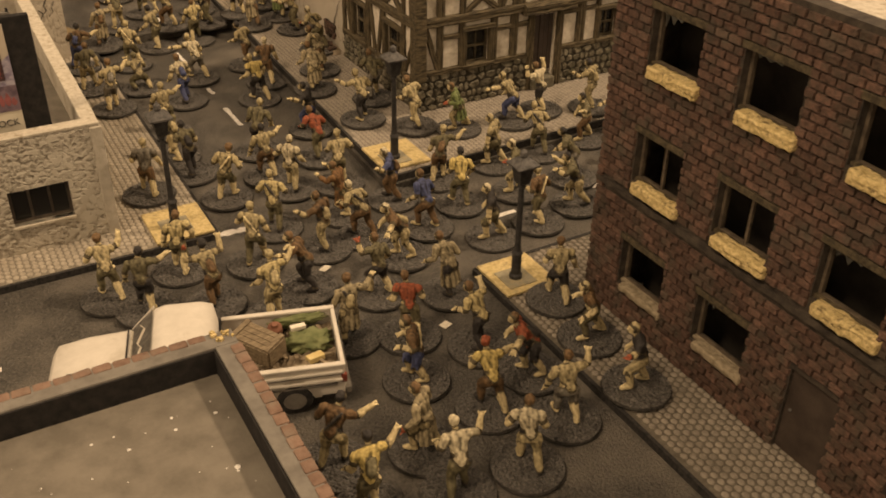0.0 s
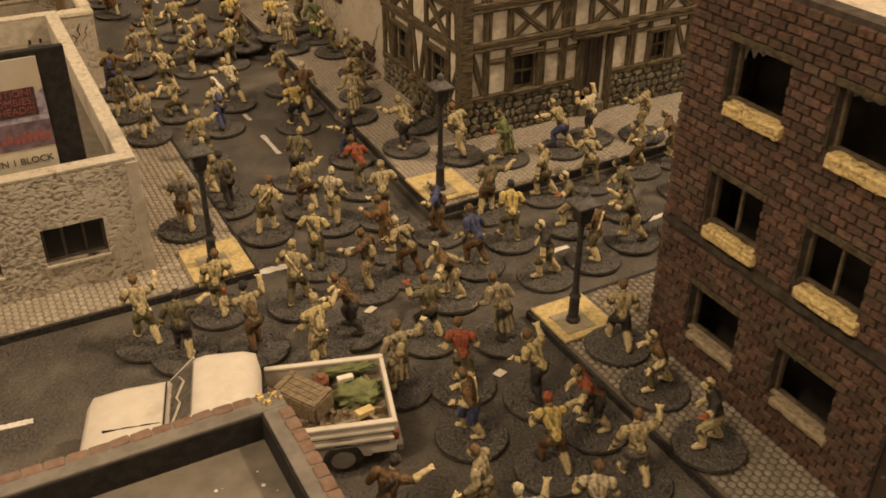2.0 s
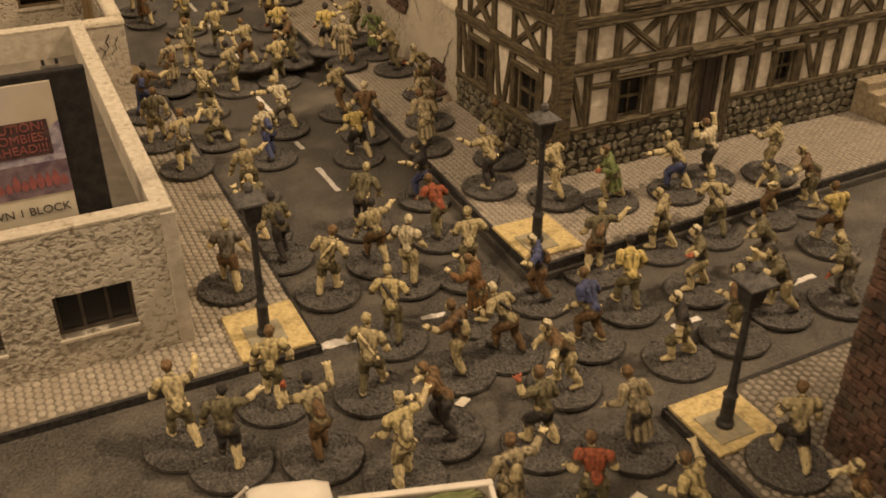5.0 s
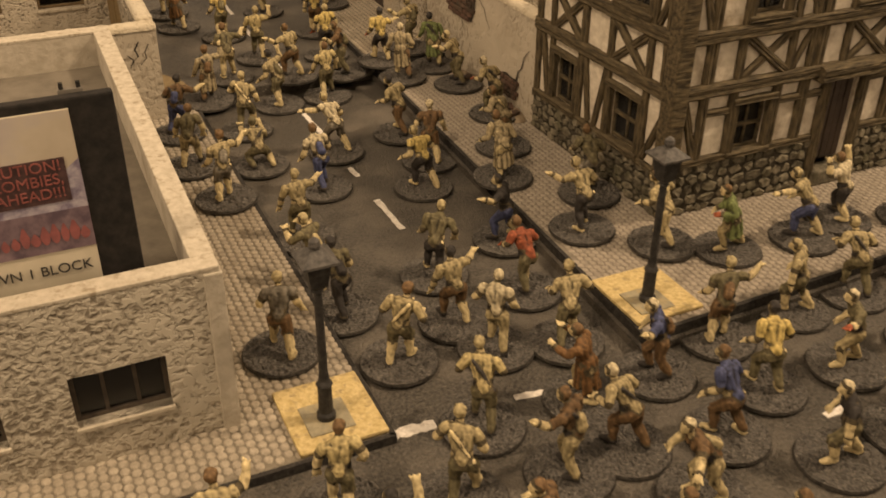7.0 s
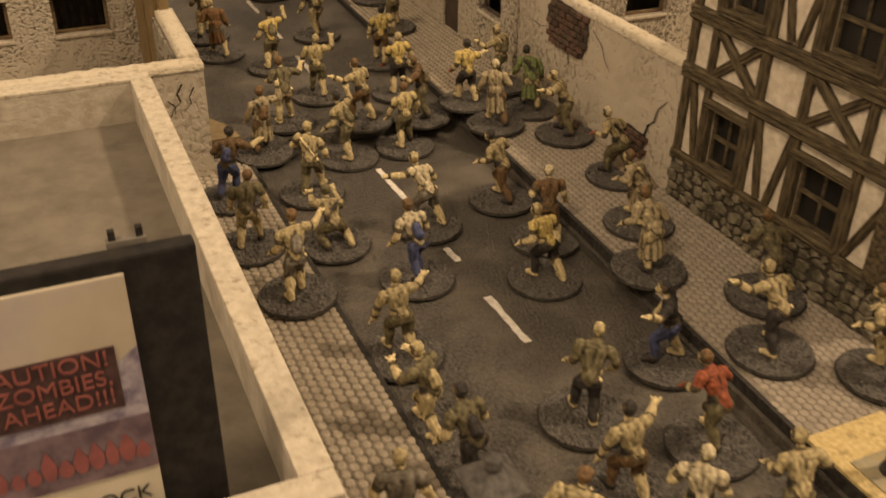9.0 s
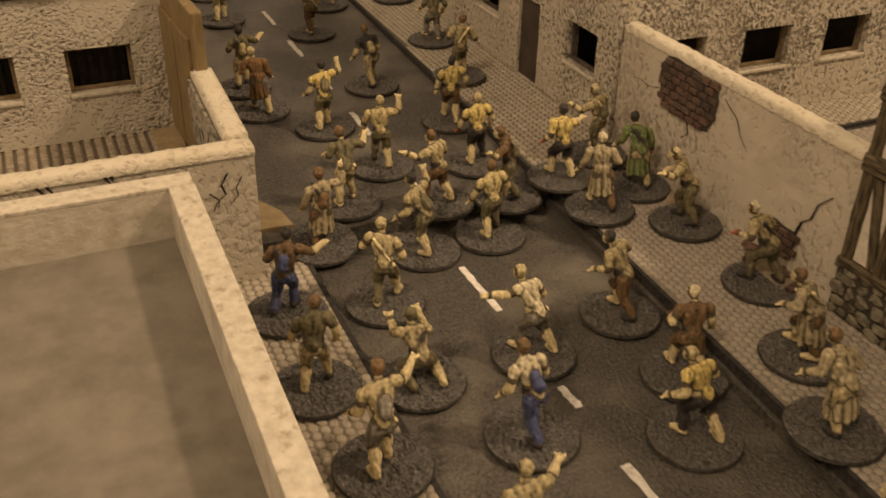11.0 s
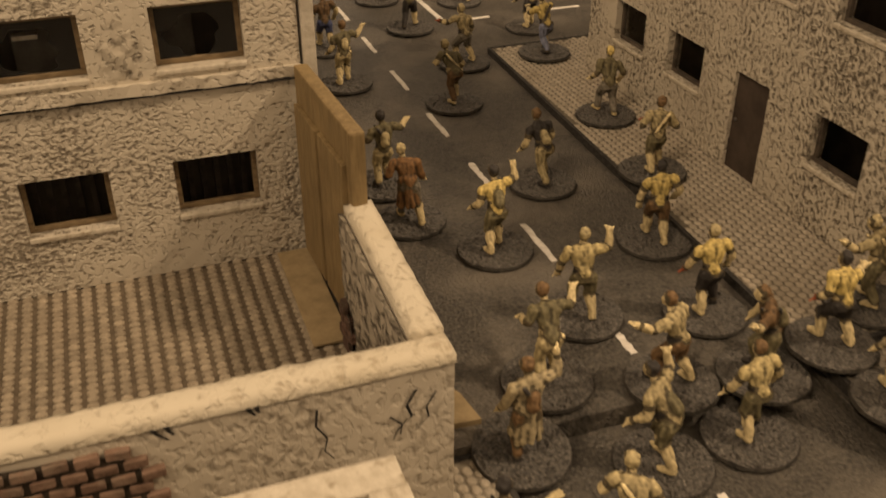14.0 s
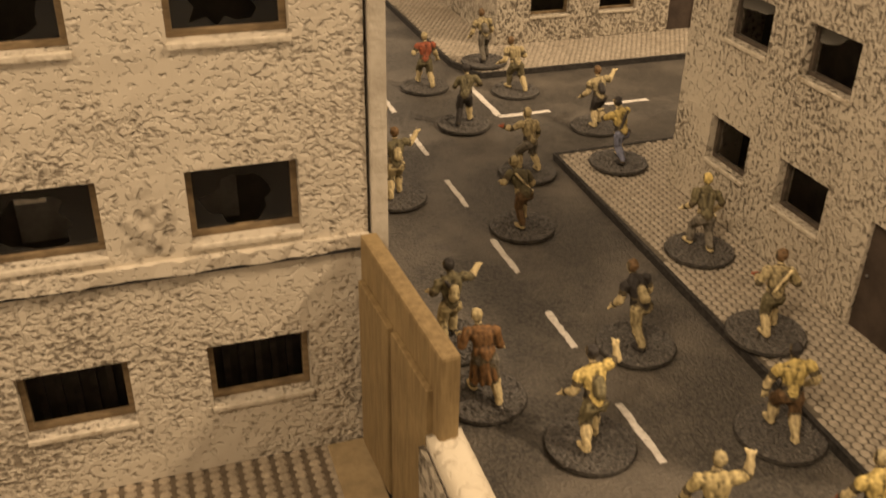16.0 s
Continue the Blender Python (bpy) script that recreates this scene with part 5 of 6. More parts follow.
def pickup():
    # x runs from nose (0) to tail, y across, z up; half width 0.0185
    t = thing("pickup_truck", "white model pickup truck with a bed full of rubbish", "truck", pose(0.0069, 0.2635, 0.0002, 0, 0, -16.9) @ Matrix.Diagonal((0.943, 0.917, 0.84, 1)))
    W = 0.0178
    bm = bmesh.new()
    loft(bm, [section(0.000, W * 0.80, 0.0090, 0.0165, 0.002), section(0.002, W * 0.92, 0.0065, 0.0195, 0.003), section(0.012, W * 0.98, 0.0060, 0.0212, 0.003), section(0.028, W, 0.0060, 0.0222, 0.003),
              section(0.034, W, 0.0060, 0.0224, 0.0022), section(0.056, W, 0.0060, 0.0222, 0.0018), section(0.0575, W, 0.0060, 0.0190, 0.0018)])
    part("body", bm, TRUCKWHITE, t, smooth=True)
    bm = bmesh.new()
    loft(bm, [section(0.0275, W * 0.95, 0.0205, 0.0222, 0.001), section(0.0365, W * 0.90, 0.0205, 0.0325, 0.0026), section(0.0400, W * 0.90, 0.0205, 0.0338, 0.003), section(0.0520, W * 0.90, 0.0205, 0.0336, 0.003), section(0.0560, W * 0.90, 0.0205, 0.0318, 0.0026), section(0.0572, W * 0.92, 0.0205, 0.0222, 0.001)])
    cab = part("cab", bm, TRUCKWHITE, t, smooth=True)
    bm = bmesh.new()
    bm.faces.new([bm.verts.new(p) for p in ((0.0272, -W * 0.84, 0.0228), (0.0272, W * 0.84, 0.0228), (0.0356, W * 0.76, 0.0326), (0.0356, -W * 0.76, 0.0326))])
    bmesh.ops.solidify(bm, geom=bm.faces[:], thickness=0.0007)
    part("windscreen", bm, SMOKE, t, "grey painted windscreen")
    for s in (-1, 1):
        bm = bmesh.new()
        bm.faces.new([bm.verts.new(p) for p in ((0.0325, s * W * 0.965, 0.0226), (0.0545, s * W * 0.965, 0.0226), (0.0535, s * W * 0.925, 0.0308), (0.0385, s * W * 0.925, 0.0308))])
        bmesh.ops.solidify(bm, geom=bm.faces[:], thickness=0.0005)
        part("side_window", bm, SMOKE, t, "grey painted side window")
        part("side_trim", boxed(0.004, s * (W + 0.0002) - 0.0004, 0.0118, 0.096, s * (W + 0.0002) + 0.0004, 0.0126), GREY, t)
    for x0, x1, z in ((0.0070, 0.0130, 0.0214), (0.0130, 0.0190, 0.02175), (0.0190, 0.0250, 0.0221)):
        part("bonnet_line", boxed(x0, -W * 0.28 - 0.00013, 0.0204, x1, -W * 0.28 + 0.00013, z), DARK, t)
    # pale outlines drawn on the painted windscreen
    glaze = pose(0.0272, 0, 0.0230, 0, -math.degrees(math.atan2(0.0098, 0.0084)), 0)
    for y0, y1, u0, u1 in ((-0.70, 0.70, 0.0012, 0.0012), (-0.62, -0.20, 0.0030, 0.0074), (-0.20, 0.05, 0.0074, 0.0050), (0.05, 0.34, 0.0050, 0.0088), (0.34, 0.62, 0.0088, 0.0060)):
        a, e = Vector((u0, y0 * W, 0.0004)), Vector((u1, y1 * W, 0.0004))
        mid, d = (a + e) / 2, e - a
        part("drawn_line", boxed(-d.length / 2, -0.00013, -0.0006, d.length / 2, 0.00013, 0.0002), CAP, t, "pale line drawn on the windscreen").matrix_basis = glaze @ pose(*mid, 0, 0, math.degrees(math.atan2(d.y, d.x)))
    for x in (0.0258, 0.0272):
        part("cowl_line", boxed(x, -W * 0.86, 0.0219, x + 0.0004, W * 0.86, 0.0227), DARK, t)
    for s in (-1, 1):
        part("windscreen_pillar", boxed(-0.0004, -0.0004, 0, 0.0004, 0.0004, 0.0132, bevel=0.0002), TRUCKWHITE, t).matrix_basis = pose(0.0274, s * W * 0.85, 0.0226, 0, 41, 0)
    part("gap_line", boxed(0.0573, -W * 0.94, 0.0200, 0.0580, W * 0.94, 0.0224), DARK, t)
    # bed
    for s in (-1, 1):
        part("bed_side", boxed(0.0580, s * W - 0.0012 * (s > 0) - 0.0 * s, 0.0070, 0.0985, s * W + 0.0012 * (s < 0), 0.0205, bevel=0.0005), TRUCKWHITE, t)
        part("bed_rail", boxed(0.0580, s * W * 0.965 - 0.0011, 0.0203, 0.0990, s * W * 0.965 + 0.0011, 0.0217, bevel=0.0005), TRUCKWHITE, t)
    for s in (-1, 1):
        for z, k in ((0.0172, 0.0008), (0.0136, 0.0010)):
            part("side_ridge", boxed(0.0582, s * W - k, z, 0.0978, s * W + k, z + 0.0013, bevel=0.0004), TRUCKWHITE, t)
            part("dark_line", boxed(0.0582, s * W - 0.0004, z - 0.0005, 0.0978, s * W + 0.0004, z - 0.0001), DARK, t)
    part("tailgate", boxed(0.0975, -W + 0.0013, 0.0075, 0.0990, W - 0.0013, 0.0213, bevel=0.0005), TRUCKWHITE, t)
    part("bed_floor", boxed(0.0580, -W + 0.0012, 0.0080, 0.0975, W - 0.0012, 0.0096), DARK, t)
    part("rear_bumper", boxed(0.0988, -W * 0.95, 0.0058, 0.1010, W * 0.95, 0.0088, bevel=0.0006), GREY, t, "grey rear bumper")
    part("front_bumper", boxed(-0.0020, -W * 0.9, 0.0060, 0.0004, W * 0.9, 0.0092, bevel=0.0006), GREY, t, "grey front bumper")
    for s in (-1, 1):
        part("tail_lamp", boxed(0.0974, s * (W - 0.0004) - 0.0009, 0.0128, 0.0994, s * (W - 0.0004) + 0.0009, 0.0165, bevel=0.0003), LAMPRED, t, "dark red tail lamp")
        for x in (0.0170, 0.0810):
            bm = bmesh.new()
            turned(bm, [(0.0042, -0.0030), (0.0062, -0.0027), (0.0066, -0.0016), (0.0066, 0.0016), (0.0062, 0.0027), (0.0042, 0.0030)], 20)
            w = part("wheel", bm, RUBBER, t, "black rubber tyre")
            w.matrix_basis = pose(x, s * (W - 0.0022), 0.0066, 90, 0, 0)
            bm = bmesh.new()
            turned(bm, [(0.0040, -0.0033), (0.0036, -0.0022), (0.0014, -0.0028), (0.0012, 0.0028), (0.0036, 0.0022), (0.0040, 0.0033)], 14)
            part("rim", bm, GREY, w)
            bm = bmesh.new()
            n = 12
            a = [bm.verts.new((x + 0.0094 * math.cos(math.pi * k / n), s * (W + 0.00035), 0.0066 + 0.0094 * math.sin(math.pi * k / n))) for k in range(n + 1)]
            c = [bm.verts.new((x + 0.0068 * math.cos(math.pi * k / n), s * (W + 0.00035), 0.0066 + 0.0068 * math.sin(math.pi * k / n))) for k in range(n + 1)]
            for k in range(n):
                bm.faces.new((a[k], a[k + 1], c[k + 1], c[k]))
            bmesh.ops.solidify(bm, geom=bm.faces[:], thickness=0.0010)
            part("wheel_arch", bm, TRUCKWHITE, t)
    # load
    bm = bmesh.new()
    n = 26
    g = [[bm.verts.new((0.0584 + 0.0388 * i / n, (-W + 0.0016) + 2 * (W - 0.0016) * j / n, 0.0140 + 0.0035 * noise.fractal(Vector((i * 0.33, j * 0.33, 1.0)), 1.0, 2.0, 4))) for j in range(n + 1)] for i in range(n + 1)]
    for i in range(n):
        for j in range(n):
            bm.faces.new((g[i][j], g[i + 1][j], g[i + 1][j + 1], g[i][j + 1]))
    part("rubbish", bm, RUBBISH, t, "brown heap of rubbish and rags")
    M = t.matrix_world

    def load(name, label, cat, bm, material, m, smooth=False):
        ob = part(name, bm, material, None, "", smooth)
        ob.matrix_world = M @ m
        return tagged(ob, label, cat)

    crate = thing("wooden_crate", "planked wooden crate lying in the truck bed", "crate", M @ pose(0.0705, 0.0010, 0.0165, 5, 3, -42) @ Matrix.Diagonal((1.28, 0.92, 0.88, 1)))
    part("core", boxed(-0.0062, -0.0050, 0.0004, 0.0062, 0.0050, 0.0086), CRATE, crate)
    for i in range(4):
        part("plank", boxed(-0.0066, -0.0052 + 0.0026 * i + 0.0001, 0.0085, 0.0066, -0.0052 + 0.0026 * (i + 1) - 0.0001, 0.0094, bevel=0.0002), CRATE, crate)
    for s in (-1, 1):
        part("side_board", boxed(-0.0066, s * 0.0053 - 0.0004, 0.0, 0.0066, s * 0.0053 + 0.0004, 0.0086, bevel=0.0002), CRATE, crate)
        part("end_board", boxed(s * 0.0065 - 0.0004, -0.0048, 0.0, s * 0.0065 + 0.0004, 0.0048, 0.0086, bevel=0.0002), CRATE, crate)
        part("batten", boxed(s * 0.0058 - 0.0008, -0.0054, 0.0092, s * 0.0058 + 0.0008, 0.0054, 0.0101, bevel=0.0002), CRATE, crate)
    bm = bmesh.new()
    bmesh.ops.create_icosphere(bm, subdivisions=4, radius=1.0)
    for v in bm.verts:
        v.co = Vector((v.co.x * 0.0078, v.co.y * 0.0062, v.co.z * 0.0035)) * (1 + 0.5 * noise.fractal(v.co * 3.4, 1.0, 2.0, 4))
    load("crumpled_canvas", "crumpled green canvas sheet in the truck bed", "bundle", bm, CANVAS, pose(0.0880, 0.0040, 0.0160), True)
    bm = bmesh.new()
    bmesh.ops.create_icosphere(bm, subdivisions=4, radius=1.0)
    for v in bm.verts:
        v.co = Vector((v.co.x * 0.0095, v.co.y * 0.0022, v.co.z * 0.0022)) * (1 + 0.5 * noise.fractal(v.co * 3.6, 1.0, 2.0, 4))
    load("canvas_roll", "green canvas roll along the truck bed", "bundle", bm, CANVAS, pose(0.0850, 0.0145, 0.0185, 0, 0, 4), True)
    load("mustard_box", "small mustard yellow box in the truck bed", "box", boxed(-0.0032, -0.0016, 0, 0.0032, 0.0016, 0.0026, bevel=0.0003), MUSTARD, pose(0.0895, -0.0065, 0.0150, 0, 4, 28))
    load("paper_packet", "small cream packet in the truck bed", "packet", boxed(-0.0028, -0.0012, 0, 0.0028, 0.0012, 0.0018, bevel=0.0003), PAPER, pose(0.0850, 0.0098, 0.0180, 0, 0, 12))
    bm = bmesh.new()
    turned(bm, [(0.0016, 0), (0.0027, 0.0008), (0.0027, 0.0044), (0.0014, 0.0056), (0.0011, 0.0068)], 12)
    load("brown_jug", "small red-brown jug in the truck bed", "jug", bm, mat("jug_glaze", (0.14, 0.06, 0.035), (0.22, 0.10, 0.06), 200, 0.5), pose(0.0768, 0.0105, 0.0165, 20, 0, 0))
    rng = random.Random(11)
    for i in range(22):
        load("scrap", "broken scrap of wood in the truck bed", "scrap", boxed(-rng.uniform(0.0015, 0.004), -0.0007, 0, rng.uniform(0.0015, 0.004), 0.0007, rng.uniform(0.0008, 0.0016), bevel=0.0002), (CRATE, RUBBISH, STONE_SILL)[i % 3],
             pose(rng.uniform(0.064, 0.096), rng.uniform(-0.015, 0.012), 0.0155, rng.uniform(-20, 20), rng.uniform(-20, 20), rng.uniform(0, 180)))


pickup()


# ---- miniatures: plain painted figures, each one mesh on its round gravel base ----
PAINT = {
    "base": mat("gravel_base", (0.034, 0.031, 0.028), (0.145, 0.131, 0.112), 1200, 0.45, 1.0, 900, (0.33, 0.295, 0.24), 1600, lo=0.36, hi=0.66, lo3=0.60, hi3=0.70, dist=0.0018, spec=0.45),
    "rim": mat("base_rim", (0.016, 0.014, 0.012), (0.060, 0.053, 0.043), 1200, 0.7, 0.8, 1200),
}


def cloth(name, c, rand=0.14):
    """Miniature paint: a brown wash and painted shade in the folds, the colour over it, a lighter dry brush and painted
    highlight on the raised edges.
    """
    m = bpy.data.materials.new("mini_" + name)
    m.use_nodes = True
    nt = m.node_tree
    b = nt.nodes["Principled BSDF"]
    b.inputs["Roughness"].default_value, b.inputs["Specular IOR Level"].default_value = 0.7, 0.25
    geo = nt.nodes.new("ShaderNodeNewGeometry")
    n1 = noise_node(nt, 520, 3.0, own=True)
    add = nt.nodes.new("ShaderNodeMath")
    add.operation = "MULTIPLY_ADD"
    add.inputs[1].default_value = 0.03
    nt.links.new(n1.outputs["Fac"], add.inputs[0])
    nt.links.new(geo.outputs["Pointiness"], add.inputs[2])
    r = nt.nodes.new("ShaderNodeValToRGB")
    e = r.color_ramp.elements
    # curvature picks the tone: painted shade in creases, painted highlight on edges
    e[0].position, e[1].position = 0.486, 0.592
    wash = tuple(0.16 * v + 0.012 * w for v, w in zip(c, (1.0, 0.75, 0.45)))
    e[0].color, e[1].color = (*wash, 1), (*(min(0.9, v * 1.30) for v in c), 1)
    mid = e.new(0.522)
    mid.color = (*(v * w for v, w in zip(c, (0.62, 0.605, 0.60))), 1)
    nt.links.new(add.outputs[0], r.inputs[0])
    hs = nt.nodes.new("ShaderNodeHueSaturation")
    mr = nt.nodes.new("ShaderNodeMapRange")
    mr.inputs["To Min"].default_value, mr.inputs["To Max"].default_value = 1 - rand, 1 + rand
    nt.links.new(nt.nodes.new("ShaderNodeObjectInfo").outputs["Random"], mr.inputs["Value"])
    nt.links.new(mr.outputs[0], hs.inputs["Value"])
    nt.links.new(r.outputs[0], hs.inputs["Color"])
    nt.links.new(hs.outputs[0], b.inputs["Base Color"])
    bp = nt.nodes.new("ShaderNodeBump")
    bp.inputs["Strength"].default_value, bp.inputs["Distance"].default_value = 0.5, 0.0005
    nt.links.new(noise_node(nt, 1300, 3.0, own=True).outputs["Fac"], bp.inputs["Height"])
    nt.links.new(bp.outputs[0], b.inputs["Normal"])
    PAINT[name] = m


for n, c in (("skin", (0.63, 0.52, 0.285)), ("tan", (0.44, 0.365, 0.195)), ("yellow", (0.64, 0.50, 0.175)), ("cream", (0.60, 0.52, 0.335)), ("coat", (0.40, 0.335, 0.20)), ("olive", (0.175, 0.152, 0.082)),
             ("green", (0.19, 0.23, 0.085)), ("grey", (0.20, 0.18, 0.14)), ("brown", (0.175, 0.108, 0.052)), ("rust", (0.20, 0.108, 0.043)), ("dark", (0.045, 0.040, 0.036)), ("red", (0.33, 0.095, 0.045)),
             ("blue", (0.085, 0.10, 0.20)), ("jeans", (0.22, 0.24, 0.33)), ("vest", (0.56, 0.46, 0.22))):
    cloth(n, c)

# lining paint that doubles as shade between limbs and in deep folds
PAINT["lining"] = mat("lining_shade", (0.05, 0.040, 0.024), (0.12, 0.095, 0.055), 900, 0.8, 0.6, 900)
RB, HB = 0.0119, 0.0015


def bones(style, rng, coat=False):
    """Limbs of a plain figure that faces +y, as (start, end, radius at start, radius at end, paint slot)."""
    z = HB
    V = lambda x, y, h: Vector((x, y, z + h))
    D = lambda x, y, h: Vector((x, y, h))
    lean, sway, drop = rng.uniform(0.0012, 0.0046), rng.uniform(-0.0012, 0.0012), rng.uniform(-0.0008, 0.0008)
    hh, ch = 0.0122 - rng.uniform(0, 0.0008), 0.0186
    if style == "kneel":
        hh, ch, lean = 0.0068, 0.0122, 0.0046
    hip, waist = V(0, -0.0004, hh), V(sway * 0.5, lean * 0.35, hh + 0.0026)
    chest = V(sway, lean, ch - lean * 0.16)
    neck = chest + D(sway * 0.3, 0.0007 + lean * 0.2, 0.0023)
    head = neck + D(rng.uniform(-0.0008, 0.0008), 0.0012, 0.0019)
    out = [(hip + D(-0.0011, 0, 0), hip + D(0.0011, 0, 0), 0.0023, 0.0023, 3), (hip + D(0, 0, 0.0010), waist, 0.0024, 0.0022, 2)]
    for s in (-1, 1):
        out.append((waist + D(s * 0.0007, 0, 0), chest + D(s * 0.0014, -0.0001, 0.0002), 0.0018, 0.0021, 2))
        out.append((chest + D(s * 0.0013, 0.0008, -0.0002), chest + D(s * 0.0012, 0.0009, -0.0012), 0.0015, 0.0013, 2))
    out += [(waist + D(-0.0009, 0, -0.0010), waist + D(0.0009, 0, -0.0010), 0.0022, 0.0022, 5),
            (neck - D(0, 0.0002, 0.0012), head, 0.0010, 0.0010, 1), (head + D(0, 0.0006, -0.0006), head + D(0, 0.0001, 0.0006), 0.0014, 0.0018, 1), (head + D(0, 0.0018, 0.0), head + D(0, 0.0019, -0.0004), 0.0004, 0.0004, 1),
            (head + D(0, -0.0005, 0.0006), head + D(0, -0.0002, 0.0012), 0.0018, 0.0017, 4)]
    sh = [chest + D(s * 0.0036, 0.0002, 0.0008 + s * drop) for s in (-1, 1)]
    out.append((sh[0] * 0.76 + sh[1] * 0.24, sh[1] * 0.76 + sh[0] * 0.24, 0.0017, 0.0017, 2))
    if rng.random() < 0.4:
        out.append((neck + D(-0.0007, -0.0005, -0.0005), neck + D(0.0007, -0.0005, -0.0005), 0.0013, 0.0013, 2))
    if rng.random() < 0.4:
        s = rng.choice((-1, 1))
        out += [(chest + D(s * 0.0024, -0.0021, 0.0020), waist + D(-s * 0.0018, -0.0021, 0), 0.0005, 0.0005, 5), (chest + D(s * 0.0024, 0.0022, 0.0014), waist + D(-s * 0.0018, 0.0023, 0), 0.0005, 0.0005, 5)]
    if rng.random() < 0.25:
        out.append((chest + D(0, -0.0028, -0.0006), waist + D(0, -0.0026, 0.0010), 0.0015, 0.0017, 3))
    if rng.random() < 0.5:
        out.append((hip + D(0.0025, -0.0006, 0.0012), hip + D(0.0027, -0.0004, -0.0004), 0.0009, 0.0009, 5))
    # torn shirt tails
    for k in range(7):
        a = 2 * math.pi * k / 7 + rng.uniform(-0.3, 0.3)
        d = D(math.cos(a) * 0.0019, math.sin(a) * 0.0016, 0)
        if rng.random() < 0.7:
            out.append((waist + d, waist + d * 1.28 - D(0, 0, rng.uniform(0.0014, 0.0034)), 0.0008, 0.0004, 2))
    lead = 1 if rng.random() < 0.5 else -1
    for s in (-1, 1):
        bare = rng.random() < 0.42
        st = rng.uniform(0.0018, 0.0046) * (lead * s)
        if style == "kneel":
            knee, foot = V(s * 0.0042, 0.0036, 0.0030), V(s * 0.0040, -0.0042, 0.0010)
        else:
            foot = V(s * rng.uniform(0.0018, 0.0033), st, 0.0009)
            knee = hip * 0.54 + foot * 0.46 + D(s * 0.0009, 0.0016 + 0.0010 * (st > 0), 0.0004)
        mid = knee * 0.62 + foot * 0.38
        shin = 1 if bare else 3
        out += [(hip + D(s * 0.0015, 0, -0.0002), knee, 0.0022, 0.0017, 3), (knee, mid + D(0, -0.0004, 0), 0.0015, 0.0016, shin), (mid + D(0, -0.0004, 0), foot + D(0, -0.0006, 0.0012), 0.0016, 0.0011, shin),
                (foot + D(0, -0.0008, 0.0003), foot + D(s * 0.0003, 0.0006, 0.0003), 0.0012, 0.0012, shin if bare else 5), (foot + D(s * 0.0003, 0.0006, 0.0002), foot + D(s * 0.0007, 0.0024, -0.0001), 0.0012, 0.0009, shin if bare else 5)]
        if bare:
            for k in range(4):
                a = k * 1.57 + rng.random()
                out.append((knee + D(math.cos(a) * 0.0011, math.sin(a) * 0.0011, 0.0008), knee + D(math.cos(a) * 0.0017, math.sin(a) * 0.0017, -rng.uniform(0.0004, 0.0016)), 0.0007, 0.0004, 3))
    if coat:
        for k in range(11):
            a = 2 * math.pi * (k + 0.5) / 11 + rng.uniform(-0.15, 0.15)
            if abs(a - math.pi / 2) < 0.35:
                continue
            d = D(math.cos(a) * 0.0017, math.sin(a) * 0.0015, 0)
            out.append((waist + d * 1.1, hip + D(d.x * 2.0, d.y * 2.1, 0) - D(0, 0, rng.uniform(0.0056, 0.0078)), 0.0013, 0.0009, 2))
    sleeve = rng.random() < 0.45

    def arm(k, elbow, fist):
        s = (-1, 1)[k]
        e, h = sh[k] + D(s * elbow[0], elbow[1], elbow[2]), sh[k] + D(s * fist[0], fist[1], fist[2])
        j = D(rng.uniform(-0.0006, 0.0006), rng.uniform(-0.0006, 0.0006), rng.uniform(-0.0006, 0.0006))
        e, h = e + j, h - j * 0.5
        n = (h - e).normalized()
        u = sh[k] * 0.5 + e * 0.5
        lower = 2 if coat else 1
        out.extend([(sh[k], u, 0.0017, 0.0014, 2), (u, e, 0.0014, 0.0012, 2 if sleeve or coat else 1), (e, e + n * 0.0016, 0.0012, 0.0013, lower), (e + n * 0.0016, h, 0.0013, 0.0009, lower),
                    (h, h + n * 0.0011, 0.0010, 0.0010, 8 if k == 0 else 1)])
        for f in (-1, 0, 1):
            g = n.cross(D(0, 0.3, 1)).normalized() * 0.0007 * f
            out.append((h + n * 0.0012 + g, h + n * 0.0024 + g * 1.7 - D(0, 0, 0.0003), 0.00042, 0.00034, 8 if k == 0 else 1))

    down = lambda: ((0.0017, rng.uniform(-0.0016, 0.0002), -0.0036), (0.0020, rng.uniform(0.0006, 0.0028), -0.0066))
    fwd = lambda: ((0.0012, 0.0026, -0.0022), (0.0002, 0.0064, rng.uniform(-0.0014, 0.0012)))
    side = lambda: ((0.0028, 0.0016, -0.0016), (0.0056, 0.0042, rng.uniform(-0.0018, 0.0008)))
    up = lambda: ((0.0032, 0.0012, -0.0002), (0.0036, 0.0022, 0.0038))
    bent = lambda: ((0.0022, -0.0010, -0.0031), (0.0012, 0.0030, -0.0040))
    for k in (0, 1):
        other = down if rng.random() < 0.55 else bent
        a = {"reach": fwd, "reachR": side if k == 1 else other, "reachL": side if k == 0 else other, "raise": up, "raiseR": up if k == 1 else other, "raiseL": up if k == 0 else other, "kneel": fwd}.get(style, other)
        arm(k, *a())
    return out


